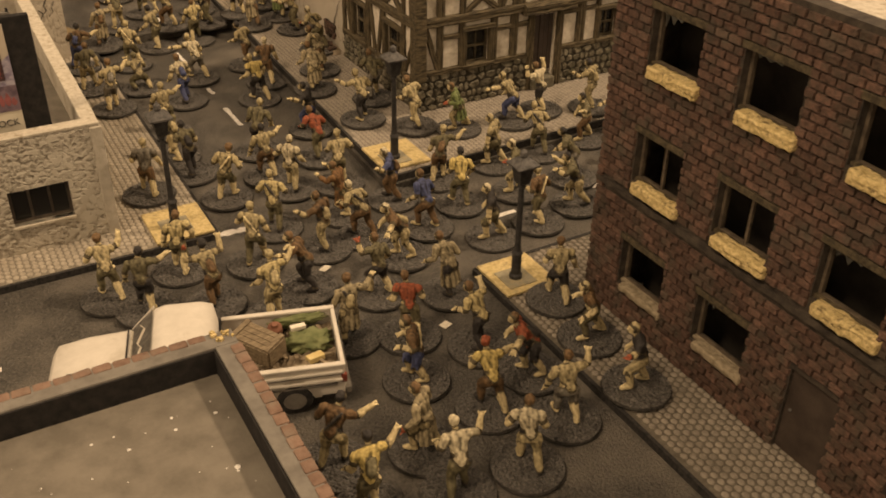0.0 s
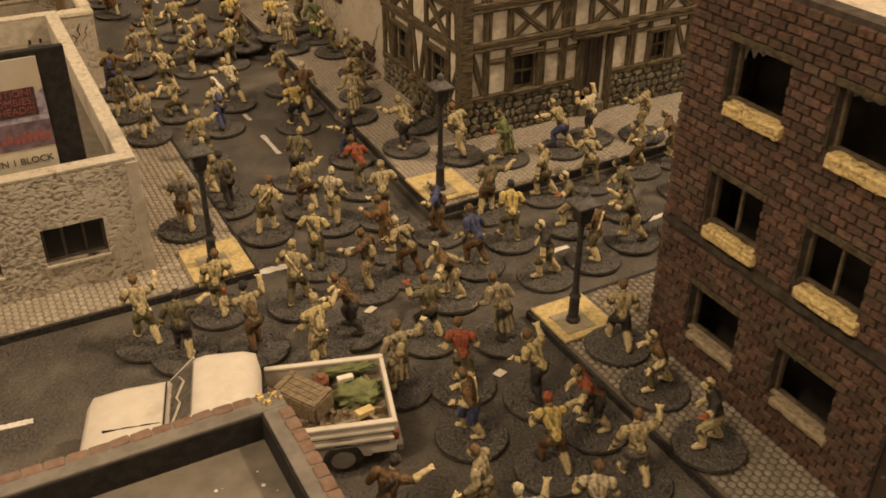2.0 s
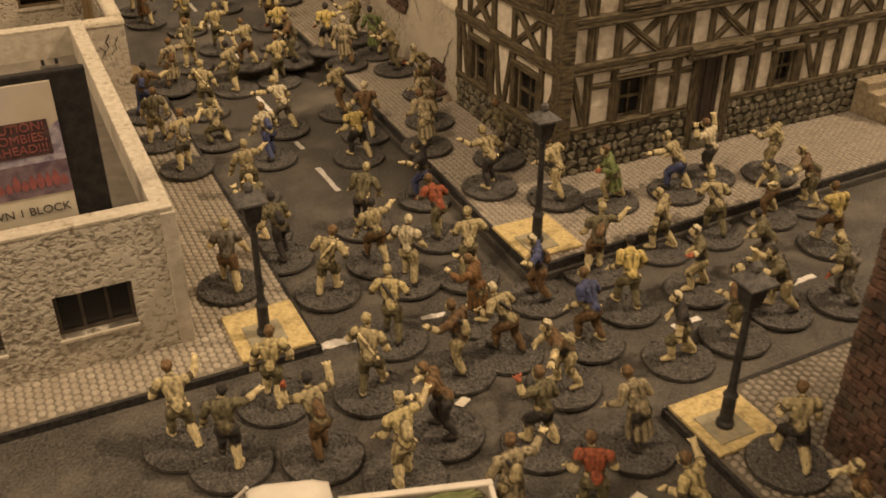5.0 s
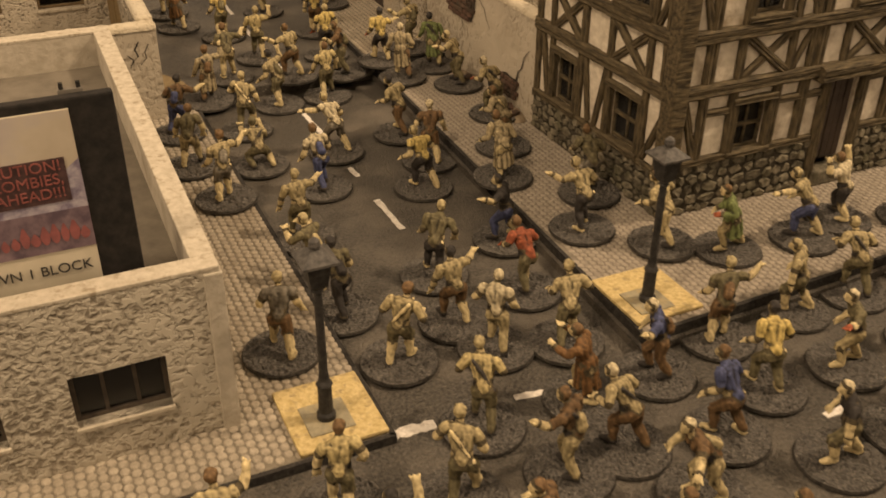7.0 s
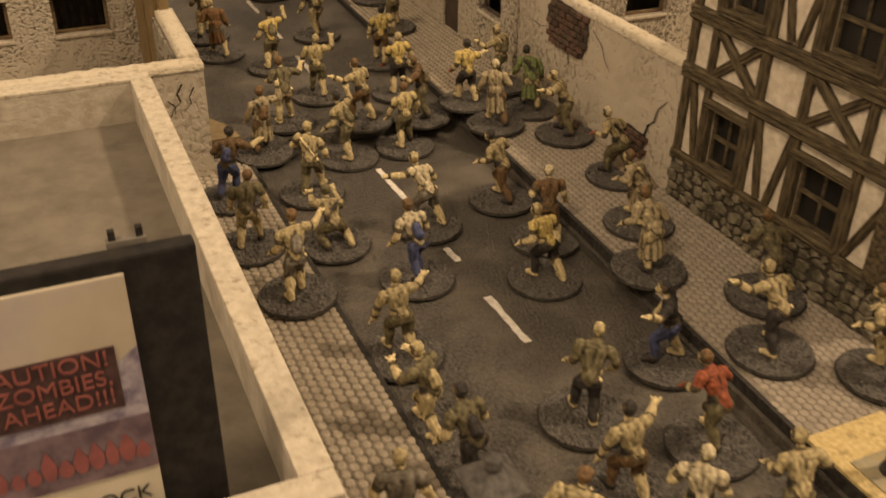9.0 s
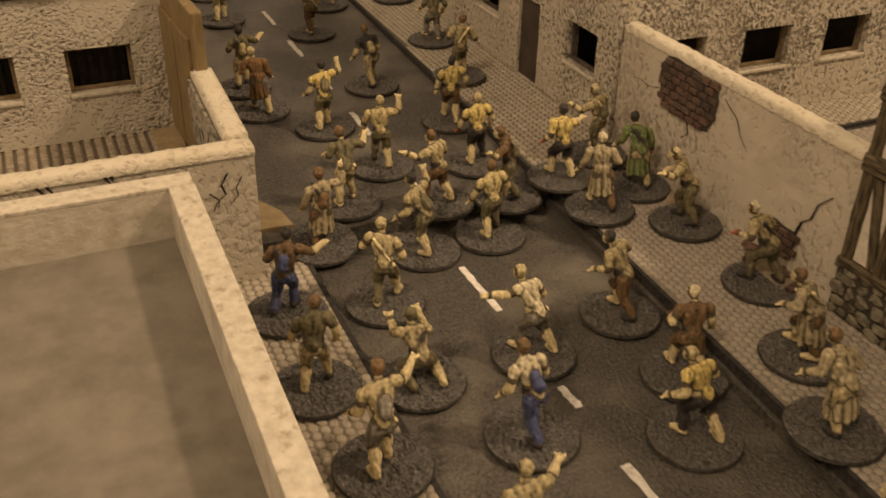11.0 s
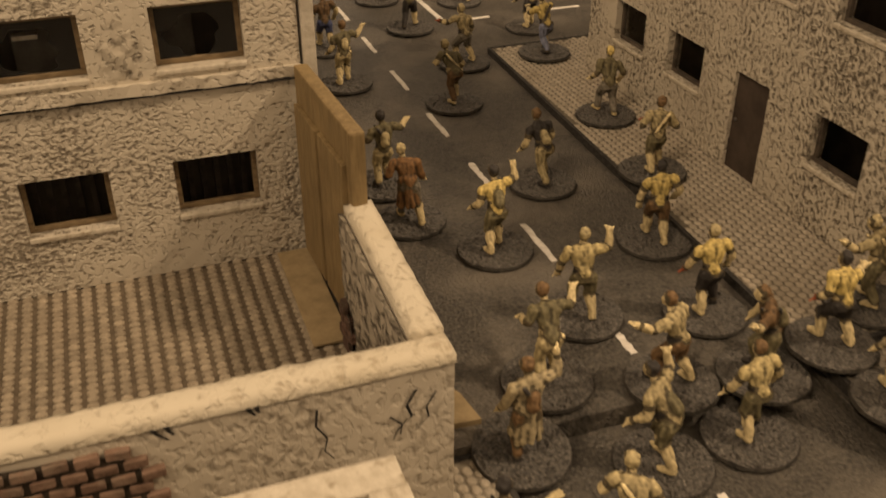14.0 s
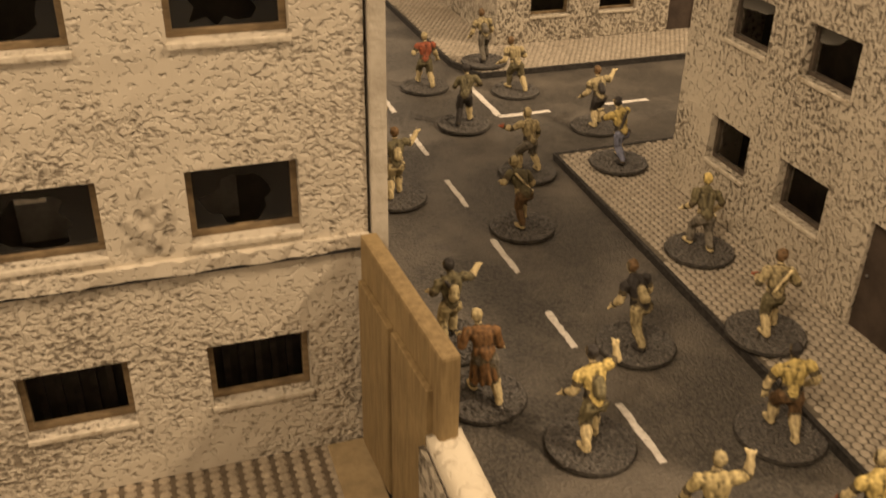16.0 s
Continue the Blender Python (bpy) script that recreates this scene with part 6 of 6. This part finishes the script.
def base_mesh(bm, seed):
    """A round gaming base: thin sloped rim and a gritty top that runs to its edge."""
    n, rings = 60, (0.08, 0.16, 0.24, 0.32, 0.40, 0.48, 0.56, 0.64, 0.71, 0.78, 0.85, 0.91, 0.97)
    ca, sa = [math.cos(2 * math.pi * k / n) for k in range(n)], [math.sin(2 * math.pi * k / n) for k in range(n)]
    rows = []
    for r in rings:
        row = []
        for k in range(n):
            p = Vector((RB * r * ca[k], RB * r * sa[k], seed * 0.01))
            row.append(bm.verts.new((p.x, p.y, HB - 0.0002 + (0.00085 if r < 0.95 else 0.0003) * noise.noise(p * 1150) + 0.00025 * noise.noise(p * 260) - (0.0002 if r > 0.95 else 0))))
        rows.append(row)
    mid = bm.verts.new((0, 0, HB))
    top = []
    for k in range(n):
        top.append(bm.faces.new((mid, rows[0][k], rows[0][(k + 1) % n])))
        for a, b in zip(rows, rows[1:]):
            top.append(bm.faces.new((a[k], b[k], b[(k + 1) % n], a[(k + 1) % n])))
    rim = [rows[-1]]
    for r, h in ((0.985, HB - 0.0008), (1.0, 0.0003), (0.99, 0.0)):
        jag = [1 + (0.014 if h > 0.0005 else 0.006) * noise.noise(Vector((ca[k] * 9, sa[k] * 9, seed + r))) for k in range(n)]
        rim.append([bm.verts.new((RB * r * jag[k] * ca[k], RB * r * jag[k] * sa[k], h)) for k in range(n)])
    side = [bm.faces.new((a[k], b[k], b[(k + 1) % n], a[(k + 1) % n])) for a, b in zip(rim, rim[1:]) for k in range(n)]
    bm.faces.new(rim[-1][::-1])
    for f in top:
        f.material_index = 0
    for f in side:
        f.material_index = 6
    return bm


def figure_mesh(style, seed, coat):
    """Limbs fused into one skin, with paint by the nearest limb, on a base."""
    rng = random.Random(seed * 17 + len(style))
    limbs = bones(style, rng, coat)
    bm = bmesh.new()
    for a, b, r1, r2, s in limbs:
        tube(bm, a, b, r1, r2, 7)
        bmesh.ops.create_icosphere(bm, subdivisions=1, radius=r1, matrix=Matrix.Translation(a))
        bmesh.ops.create_icosphere(bm, subdivisions=1, radius=r2, matrix=Matrix.Translation(b))
    raw = bpy.data.meshes.new("raw")
    bm.to_mesh(raw)
    bm.free()
    tmp = bpy.data.objects.new("raw", raw)
    scene.collection.objects.link(tmp)
    rm = tmp.modifiers.new("fuse", "REMESH")
    rm.mode, rm.voxel_size = "VOXEL", 0.00037
    sm = tmp.modifiers.new("soften", "SMOOTH")
    sm.factor, sm.iterations = 0.5, 1
    bpy.context.view_layer.update()
    skin = bpy.data.meshes.new_from_object(tmp.evaluated_get(bpy.context.evaluated_depsgraph_get()))
    bpy.data.objects.remove(tmp)
    bpy.data.meshes.remove(raw)
    bm = bmesh.new()
    bm.from_mesh(skin)
    bpy.data.meshes.remove(skin)
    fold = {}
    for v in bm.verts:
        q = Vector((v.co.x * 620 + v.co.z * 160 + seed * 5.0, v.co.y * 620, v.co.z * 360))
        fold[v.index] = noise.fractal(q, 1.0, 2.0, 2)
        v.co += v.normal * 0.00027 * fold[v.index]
    c = np.array([f.calc_center_median() for f in bm.faces])
    best, slot, rival = np.full(len(c), 9.0), np.zeros(len(c), int), np.full(len(c), 9.0)
    for a, b, r1, r2, s in limbs:
        a, d = np.array(a), np.array(b) - np.array(a)
        u = np.clip(((c - a) @ d) / (d @ d + 1e-12), 0, 1)
        gap = np.linalg.norm(c - a - u[:, None] * d, axis=1) - (r1 + (r2 - r1) * u)
        rival = np.where((s != slot) & (gap >= best), np.minimum(rival, gap), np.where((s != slot) & (gap < best), best, rival))
        slot, best = np.where(gap < best, s, slot), np.minimum(best, gap)
    # dark paint, part wash and part painted shade, runs along the seams and in the deepest folds
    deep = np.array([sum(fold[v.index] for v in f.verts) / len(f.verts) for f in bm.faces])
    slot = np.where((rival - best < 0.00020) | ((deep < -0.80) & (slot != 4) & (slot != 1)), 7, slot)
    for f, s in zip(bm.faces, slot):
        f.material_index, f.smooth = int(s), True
    base_mesh(bm, seed)
    me = bpy.data.meshes.new("miniature")
    bm.to_mesh(me)
    bm.free()
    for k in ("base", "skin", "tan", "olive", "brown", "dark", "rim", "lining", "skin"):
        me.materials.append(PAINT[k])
    return me


FIGURES = {}
WORDS = {"walk": "shambling", "reach": "reaching forward", "reachR": "reaching sideways", "reachL": "reaching sideways", "raise": "arms raised", "raiseR": "raising one arm", "raiseL": "raising one arm", "kneel": "crouching", "coat": "shambling"}
COUNT = [0]


def mini(x, y, z, yaw, style, top, legs, hair):
    """One painted figure on its base. Facing: 0 is up the street, positive turns to the left."""
    COUNT[0] += 1
    if legs == top or (top in ("tan", "cream", "yellow", "vest") and legs == "tan"):
        legs = ("olive", "brown", "grey", "tan")[COUNT[0] % 4]
    coat = top in ("coat", "green", "rust")
    key = (style, COUNT[0] % (12 if style == "walk" else 7), coat)
    if key not in FIGURES:
        FIGURES[key] = figure_mesh(*key)
    tilt = 0.0
    if z < Z2 and y > SEAM - 0.0125:
        z, tilt = z + 0.0026, 7.0
    ob = new("miniature_figure", FIGURES[key])
    z += 0.0003 + 0.0002 * (COUNT[0] % 4)
    ob.matrix_world = pose(x, y, z, tilt) @ pose(0, 0, 0, 0, 0, yaw)
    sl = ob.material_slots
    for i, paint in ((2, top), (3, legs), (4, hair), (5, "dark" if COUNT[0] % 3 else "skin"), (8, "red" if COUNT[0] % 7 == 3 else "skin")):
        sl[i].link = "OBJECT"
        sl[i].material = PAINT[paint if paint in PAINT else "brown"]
    names = {"vest": "cream vest", "coat": "tan long coat", "olive": "olive shirt", "tan": "tan shirt"}
    tagged(ob, f"painted miniature {WORDS[style]}, {names.get(top, top + ' top')}, {legs} legs, gravel base", "miniature figure", "crowd of miniatures")
    return ob


# ---- the crowd of painted miniatures ----
mini(0.0700, 0.3880, K, -20, "walk", "grey", "brown", "tan")
mini(0.0940, 0.4030, 0, 10, "walk", "olive", "dark", "dark")
mini(0.1010, 0.3730, 0, -40, "walk", "tan", "olive", "brown")
mini(0.0920, 0.4230, 0, 30, "reach", "olive", "tan", "tan")
mini(0.1250, 0.3850, 0, 0, "reachR", "tan", "tan", "dark")
mini(0.1300, 0.4120, 0, -30, "walk", "olive", "dark", "tan")
mini(0.1300, 0.3670, 0, -40, "walk", "cream", "tan", "cream")
mini(0.1110, 0.3380, 0, -30, "walk", "vest", "olive", "tan")
mini(0.0940, 0.3160, 0, -30, "walk", "tan", "olive", "tan")
mini(0.1540, 0.3910, 0, 10, "walk", "red", "olive", "brown")
mini(0.1510, 0.3610, 0, -20, "walk", "tan", "olive", "tan")
mini(0.1420, 0.3360, 0, 40, "reach", "rust", "tan", "brown")
mini(0.1230, 0.3130, 0, 30, "reachL", "brown", "tan", "brown")
mini(0.1060, 0.2890, 0, 60, "reachL", "brown", "dark", "brown")
mini(0.0880, 0.2770, 0, 0, "reachR", "vest", "tan", "tan")
mini(0.0660, 0.3250, 0, -20, "walk", "vest", "olive", "brown")
mini(0.0710, 0.2960, 0, 10, "raise", "tan", "tan", "dark")
mini(0.0370, 0.3180, 0, 0, "raiseR", "tan", "olive", "brown")
mini(0.0470, 0.3040, 0, -20, "reachR", "olive", "dark", "dark")
mini(0.1070, 0.2530, 0, -10, "reachR", "coat", "tan", "brown")
mini(0.1864, 0.4095, K2, 10, "reachL", "tan", "dark", "tan")
mini(0.2031, 0.4311, K2, -10, "walk", "olive", "olive", "brown")
mini(0.2060, 0.3890, K2, 20, "walk", "tan", "tan", "brown")
mini(0.2246, 0.3772, K2, 60, "walk", "green", "tan", "brown")
mini(0.2540, 0.3723, K2, 30, "reachL", "tan", "blue", "tan")
mini(0.2746, 0.3772, K2, 20, "raise", "cream", "dark", "brown")
mini(0.3000, 0.3674, K2, 20, "reachL", "tan", "tan", "dark")
mini(0.2270, 0.3460, 0, 40, "walk", "tan", "tan", "tan")
mini(0.1950, 0.3440, 0, -30, "reachR", "olive", "olive", "tan")
mini(0.1920, 0.3190, 0, -10, "walk", "yellow", "olive", "dark")
mini(0.2210, 0.3170, 0, 60, "reachL", "olive", "olive", "cream")
mini(0.2530, 0.3460, 0, -20, "walk", "tan", "olive", "tan")
mini(0.2830, 0.3480, 0, 70, "reachL", "olive", "olive", "dark")
mini(0.2520, 0.3160, 0, 40, "walk", "olive", "olive", "dark")
mini(0.2380, 0.2940, 0, 60, "reach", "olive", "tan", "dark")
mini(0.3050, 0.3480, 0, 40, "reachL", "brown", "olive", "tan")
mini(0.2880, 0.3200, 0, -10, "walk", "yellow", "tan", "brown")
mini(0.2630, 0.2890, 0, 30, "walk", "olive", "olive", "tan")
mini(0.2140, 0.2890, 0, 20, "walk", "brown", "olive", "tan")
mini(0.1900, 0.2880, 0, 60, "walk", "dark", "dark", "cream")
mini(0.1670, 0.3370, 0, 60, "reachL", "blue", "brown", "cream")
mini(0.1690, 0.3080, 0, 20, "walk", "blue", "brown", "brown")
mini(0.1490, 0.2920, 0, 80, "reachL", "brown", "brown", "cream")
mini(0.1420, 0.3150, 0, 20, "walk", "tan", "brown", "cream")
mini(0.1290, 0.2730, 0, 20, "raiseL", "olive", "dark", "brown")
mini(0.1530, 0.2600, 0, 10, "walk", "coat", "dark", "brown")
mini(0.1630, 0.4230, 0, 50, "reachL", "dark", "blue", "dark")
mini(0.1270, 0.2440, 0, -30, "walk", "red", "olive", "brown")
mini(0.1460, 0.2260, 0, 20, "reachR", "vest", "dark", "brown")
mini(0.1540, 0.2050, 0, 70, "reachL", "red", "dark", "brown")
mini(0.1170, 0.2200, 0, 60, "walk", "brown", "blue", "brown")
mini(0.1040, 0.1900, 0, 40, "walk", "coat", "tan", "brown")
mini(0.1320, 0.1960, 0, -10, "reachR", "yellow", "tan", "red")
mini(0.1510, 0.1800, 0, -20, "raiseR", "tan", "tan", "brown")
mini(0.1280, 0.1680, 0, -30, "walk", "cream", "tan", "brown")
mini(0.1040, 0.1690, 0, -10, "reachR", "cream", "olive", "cream")
mini(0.0780, 0.1750, 0, -10, "reachR", "yellow", "olive", "dark")
mini(0.0760, 0.1970, 0, -40, "reachR", "brown", "tan", "dark")
mini(0.1790, 0.1790, K, 60, "reachL", "dark", "tan", "tan")
mini(0.1820, 0.2090, K, 60, "walk", "brown", "olive", "tan")
mini(0.1850, 0.2340, K, -30, "walk", "tan", "dark", "brown")
mini(0.0945, 0.5905, 0, 0, "raiseR", "coat", "brown", "brown")
mini(0.1090, 0.6080, Z2, 0, "reachR", "olive", "tan", "brown")
mini(0.1250, 0.5780, 0, 30, "raiseR", "tan", "olive", "dark")
mini(0.1490, 0.5790, 0, 0, "walk", "vest", "olive", "brown")
mini(0.1830, 0.5940, Z2 + K, 0, "reachR", "yellow", "dark", "dark")
mini(0.1851, 0.5712, K2, -20, "walk", "coat", "brown", "cream")
mini(0.2064, 0.5810, K2, -20, "walk", "green", "tan", "dark")
mini(0.2045, 0.6060, Z2 + K, 20, "reachL", "tan", "olive", "tan")
mini(0.2064, 0.5527, K2, 50, "reachL", "tan", "olive", "tan")
mini(0.1640, 0.5240, 0, 30, "walk", "tan", "brown", "dark")
mini(0.1530, 0.4730, 0, 10, "walk", "yellow", "dark", "tan")
mini(0.1650, 0.4940, 0, -20, "walk", "brown", "brown", "cream")
mini(0.1160, 0.4880, 0, 10, "walk", "cream", "blue", "brown")
mini(0.0970, 0.4540, 0, 0, "reachR", "tan", "olive", "tan")
mini(0.0740, 0.5570, K, -30, "reachR", "brown", "blue", "dark")
mini(0.0720, 0.5220, K, -20, "walk", "olive", "tan", "brown")
mini(0.0780, 0.4890, K, 0, "reachR", "tan", "tan", "brown")
mini(0.0990, 0.5170, 0, 0, "kneel", "tan", "olive", "olive")
mini(0.2064, 0.5146, K2, 20, "walk", "tan", "olive", "cream")
mini(0.1933, 0.4820, K2, 30, "walk", "coat", "coat", "brown")
mini(0.1796, 0.4566, K2, 0, "walk", "coat", "tan", "brown")
mini(0.1010, 0.7230, Z2, 0, "reachR", "olive", "tan", "dark")
mini(0.1020, 0.6970, Z2, -10, "walk", "rust", "grey", "tan")
mini(0.1210, 0.6710, Z2, 0, "raiseR", "yellow", "olive", "dark")
mini(0.1530, 0.7060, Z2, 10, "walk", "dark", "tan", "brown")
mini(0.1900, 0.6960, Z2 + K, -10, "walk", "tan", "olive", "brown")
mini(0.1700, 0.6600, Z2, -20, "walk", "yellow", "brown", "dark")
mini(0.1300, 0.6310, Z2, -20, "raiseR", "vest", "olive", "tan")
mini(0.1980, 0.7450, Z2 + K, -10, "walk", "olive", "olive", "yellow")
mini(0.2050, 0.8170, Z2 + K, 10, "reach", "yellow", "jeans", "dark")
mini(0.2180, 0.8620, Z2, 0, "reachR", "tan", "dark", "brown")
mini(0.1490, 0.7830, Z2, 10, "walk", "olive", "olive", "tan")
mini(0.1690, 0.8250, Z2, 20, "reachL", "tan", "tan", "tan")
mini(0.1610, 0.8790, Z2, -20, "walk", "olive", "dark", "dark")
mini(0.2000, 0.9140, Z2, 0, "walk", "tan", "olive", "brown")
mini(0.1590, 0.9310, Z2, -10, "walk", "red", "olive", "tan")
mini(0.1970, 0.9500, Z2 + K, 0, "walk", "tan", "tan", "brown")
mini(0.1120, 0.8180, Z2, 0, "reachR", "olive", "tan", "brown")
mini(0.1150, 0.8650, Z2, 0, "walk", "brown", "blue", "brown")
mini(0.1630, 0.6210, Z2, -10, "walk", "yellow", "dark", "tan")
mini(0.1320, 0.5170, 0, 20, "reachL", "cream", "cream", "tan")
mini(0.1380, 0.5970, Z2, 30, "reachL", "tan", "brown", "brown")
mini(0.1620, 0.5930, Z2, 60, "reachL", "brown", "brown", "brown")
mini(0.1030, 0.5550, 0, -25, "walk", "tan", "olive", "tan")


# ---- scraps of paper on the road ----
def scrap_paper(x, y, z, w, d, yaw):
    bm = boxed(-w / 2, -d / 2, 0, w / 2, d / 2, 0.0002)
    for v in bm.verts:
        v.co.z += 0.0004 * (0.5 + 0.5 * noise.noise(v.co * 400 + Vector((x * 900, y * 900, 0))))
        v.co.x += 0.0004 * noise.noise(Vector((v.co.y * 500, x * 700, 0)))
    ob = part("paper_scrap", bm, PAPER)
    ob.matrix_world = pose(x, y, z + 0.0002, 0, 0, yaw)
    tagged(ob, "small torn scrap of cream paper on the ground", "paper", "litter")


for x, y, z, w, d, yaw in ((0.1325, 0.2005, 0.0, 0.0045, 0.0024, -38), (0.1420, 0.2440, 0.0, 0.0040, 0.0032, 20), (0.1310, 0.1440, 0.0, 0.0060, 0.0030, -50), (0.1175, 0.3000, 0.0, 0.0046, 0.0030, 30)):
    scrap_paper(x, y, z, w, d, yaw)
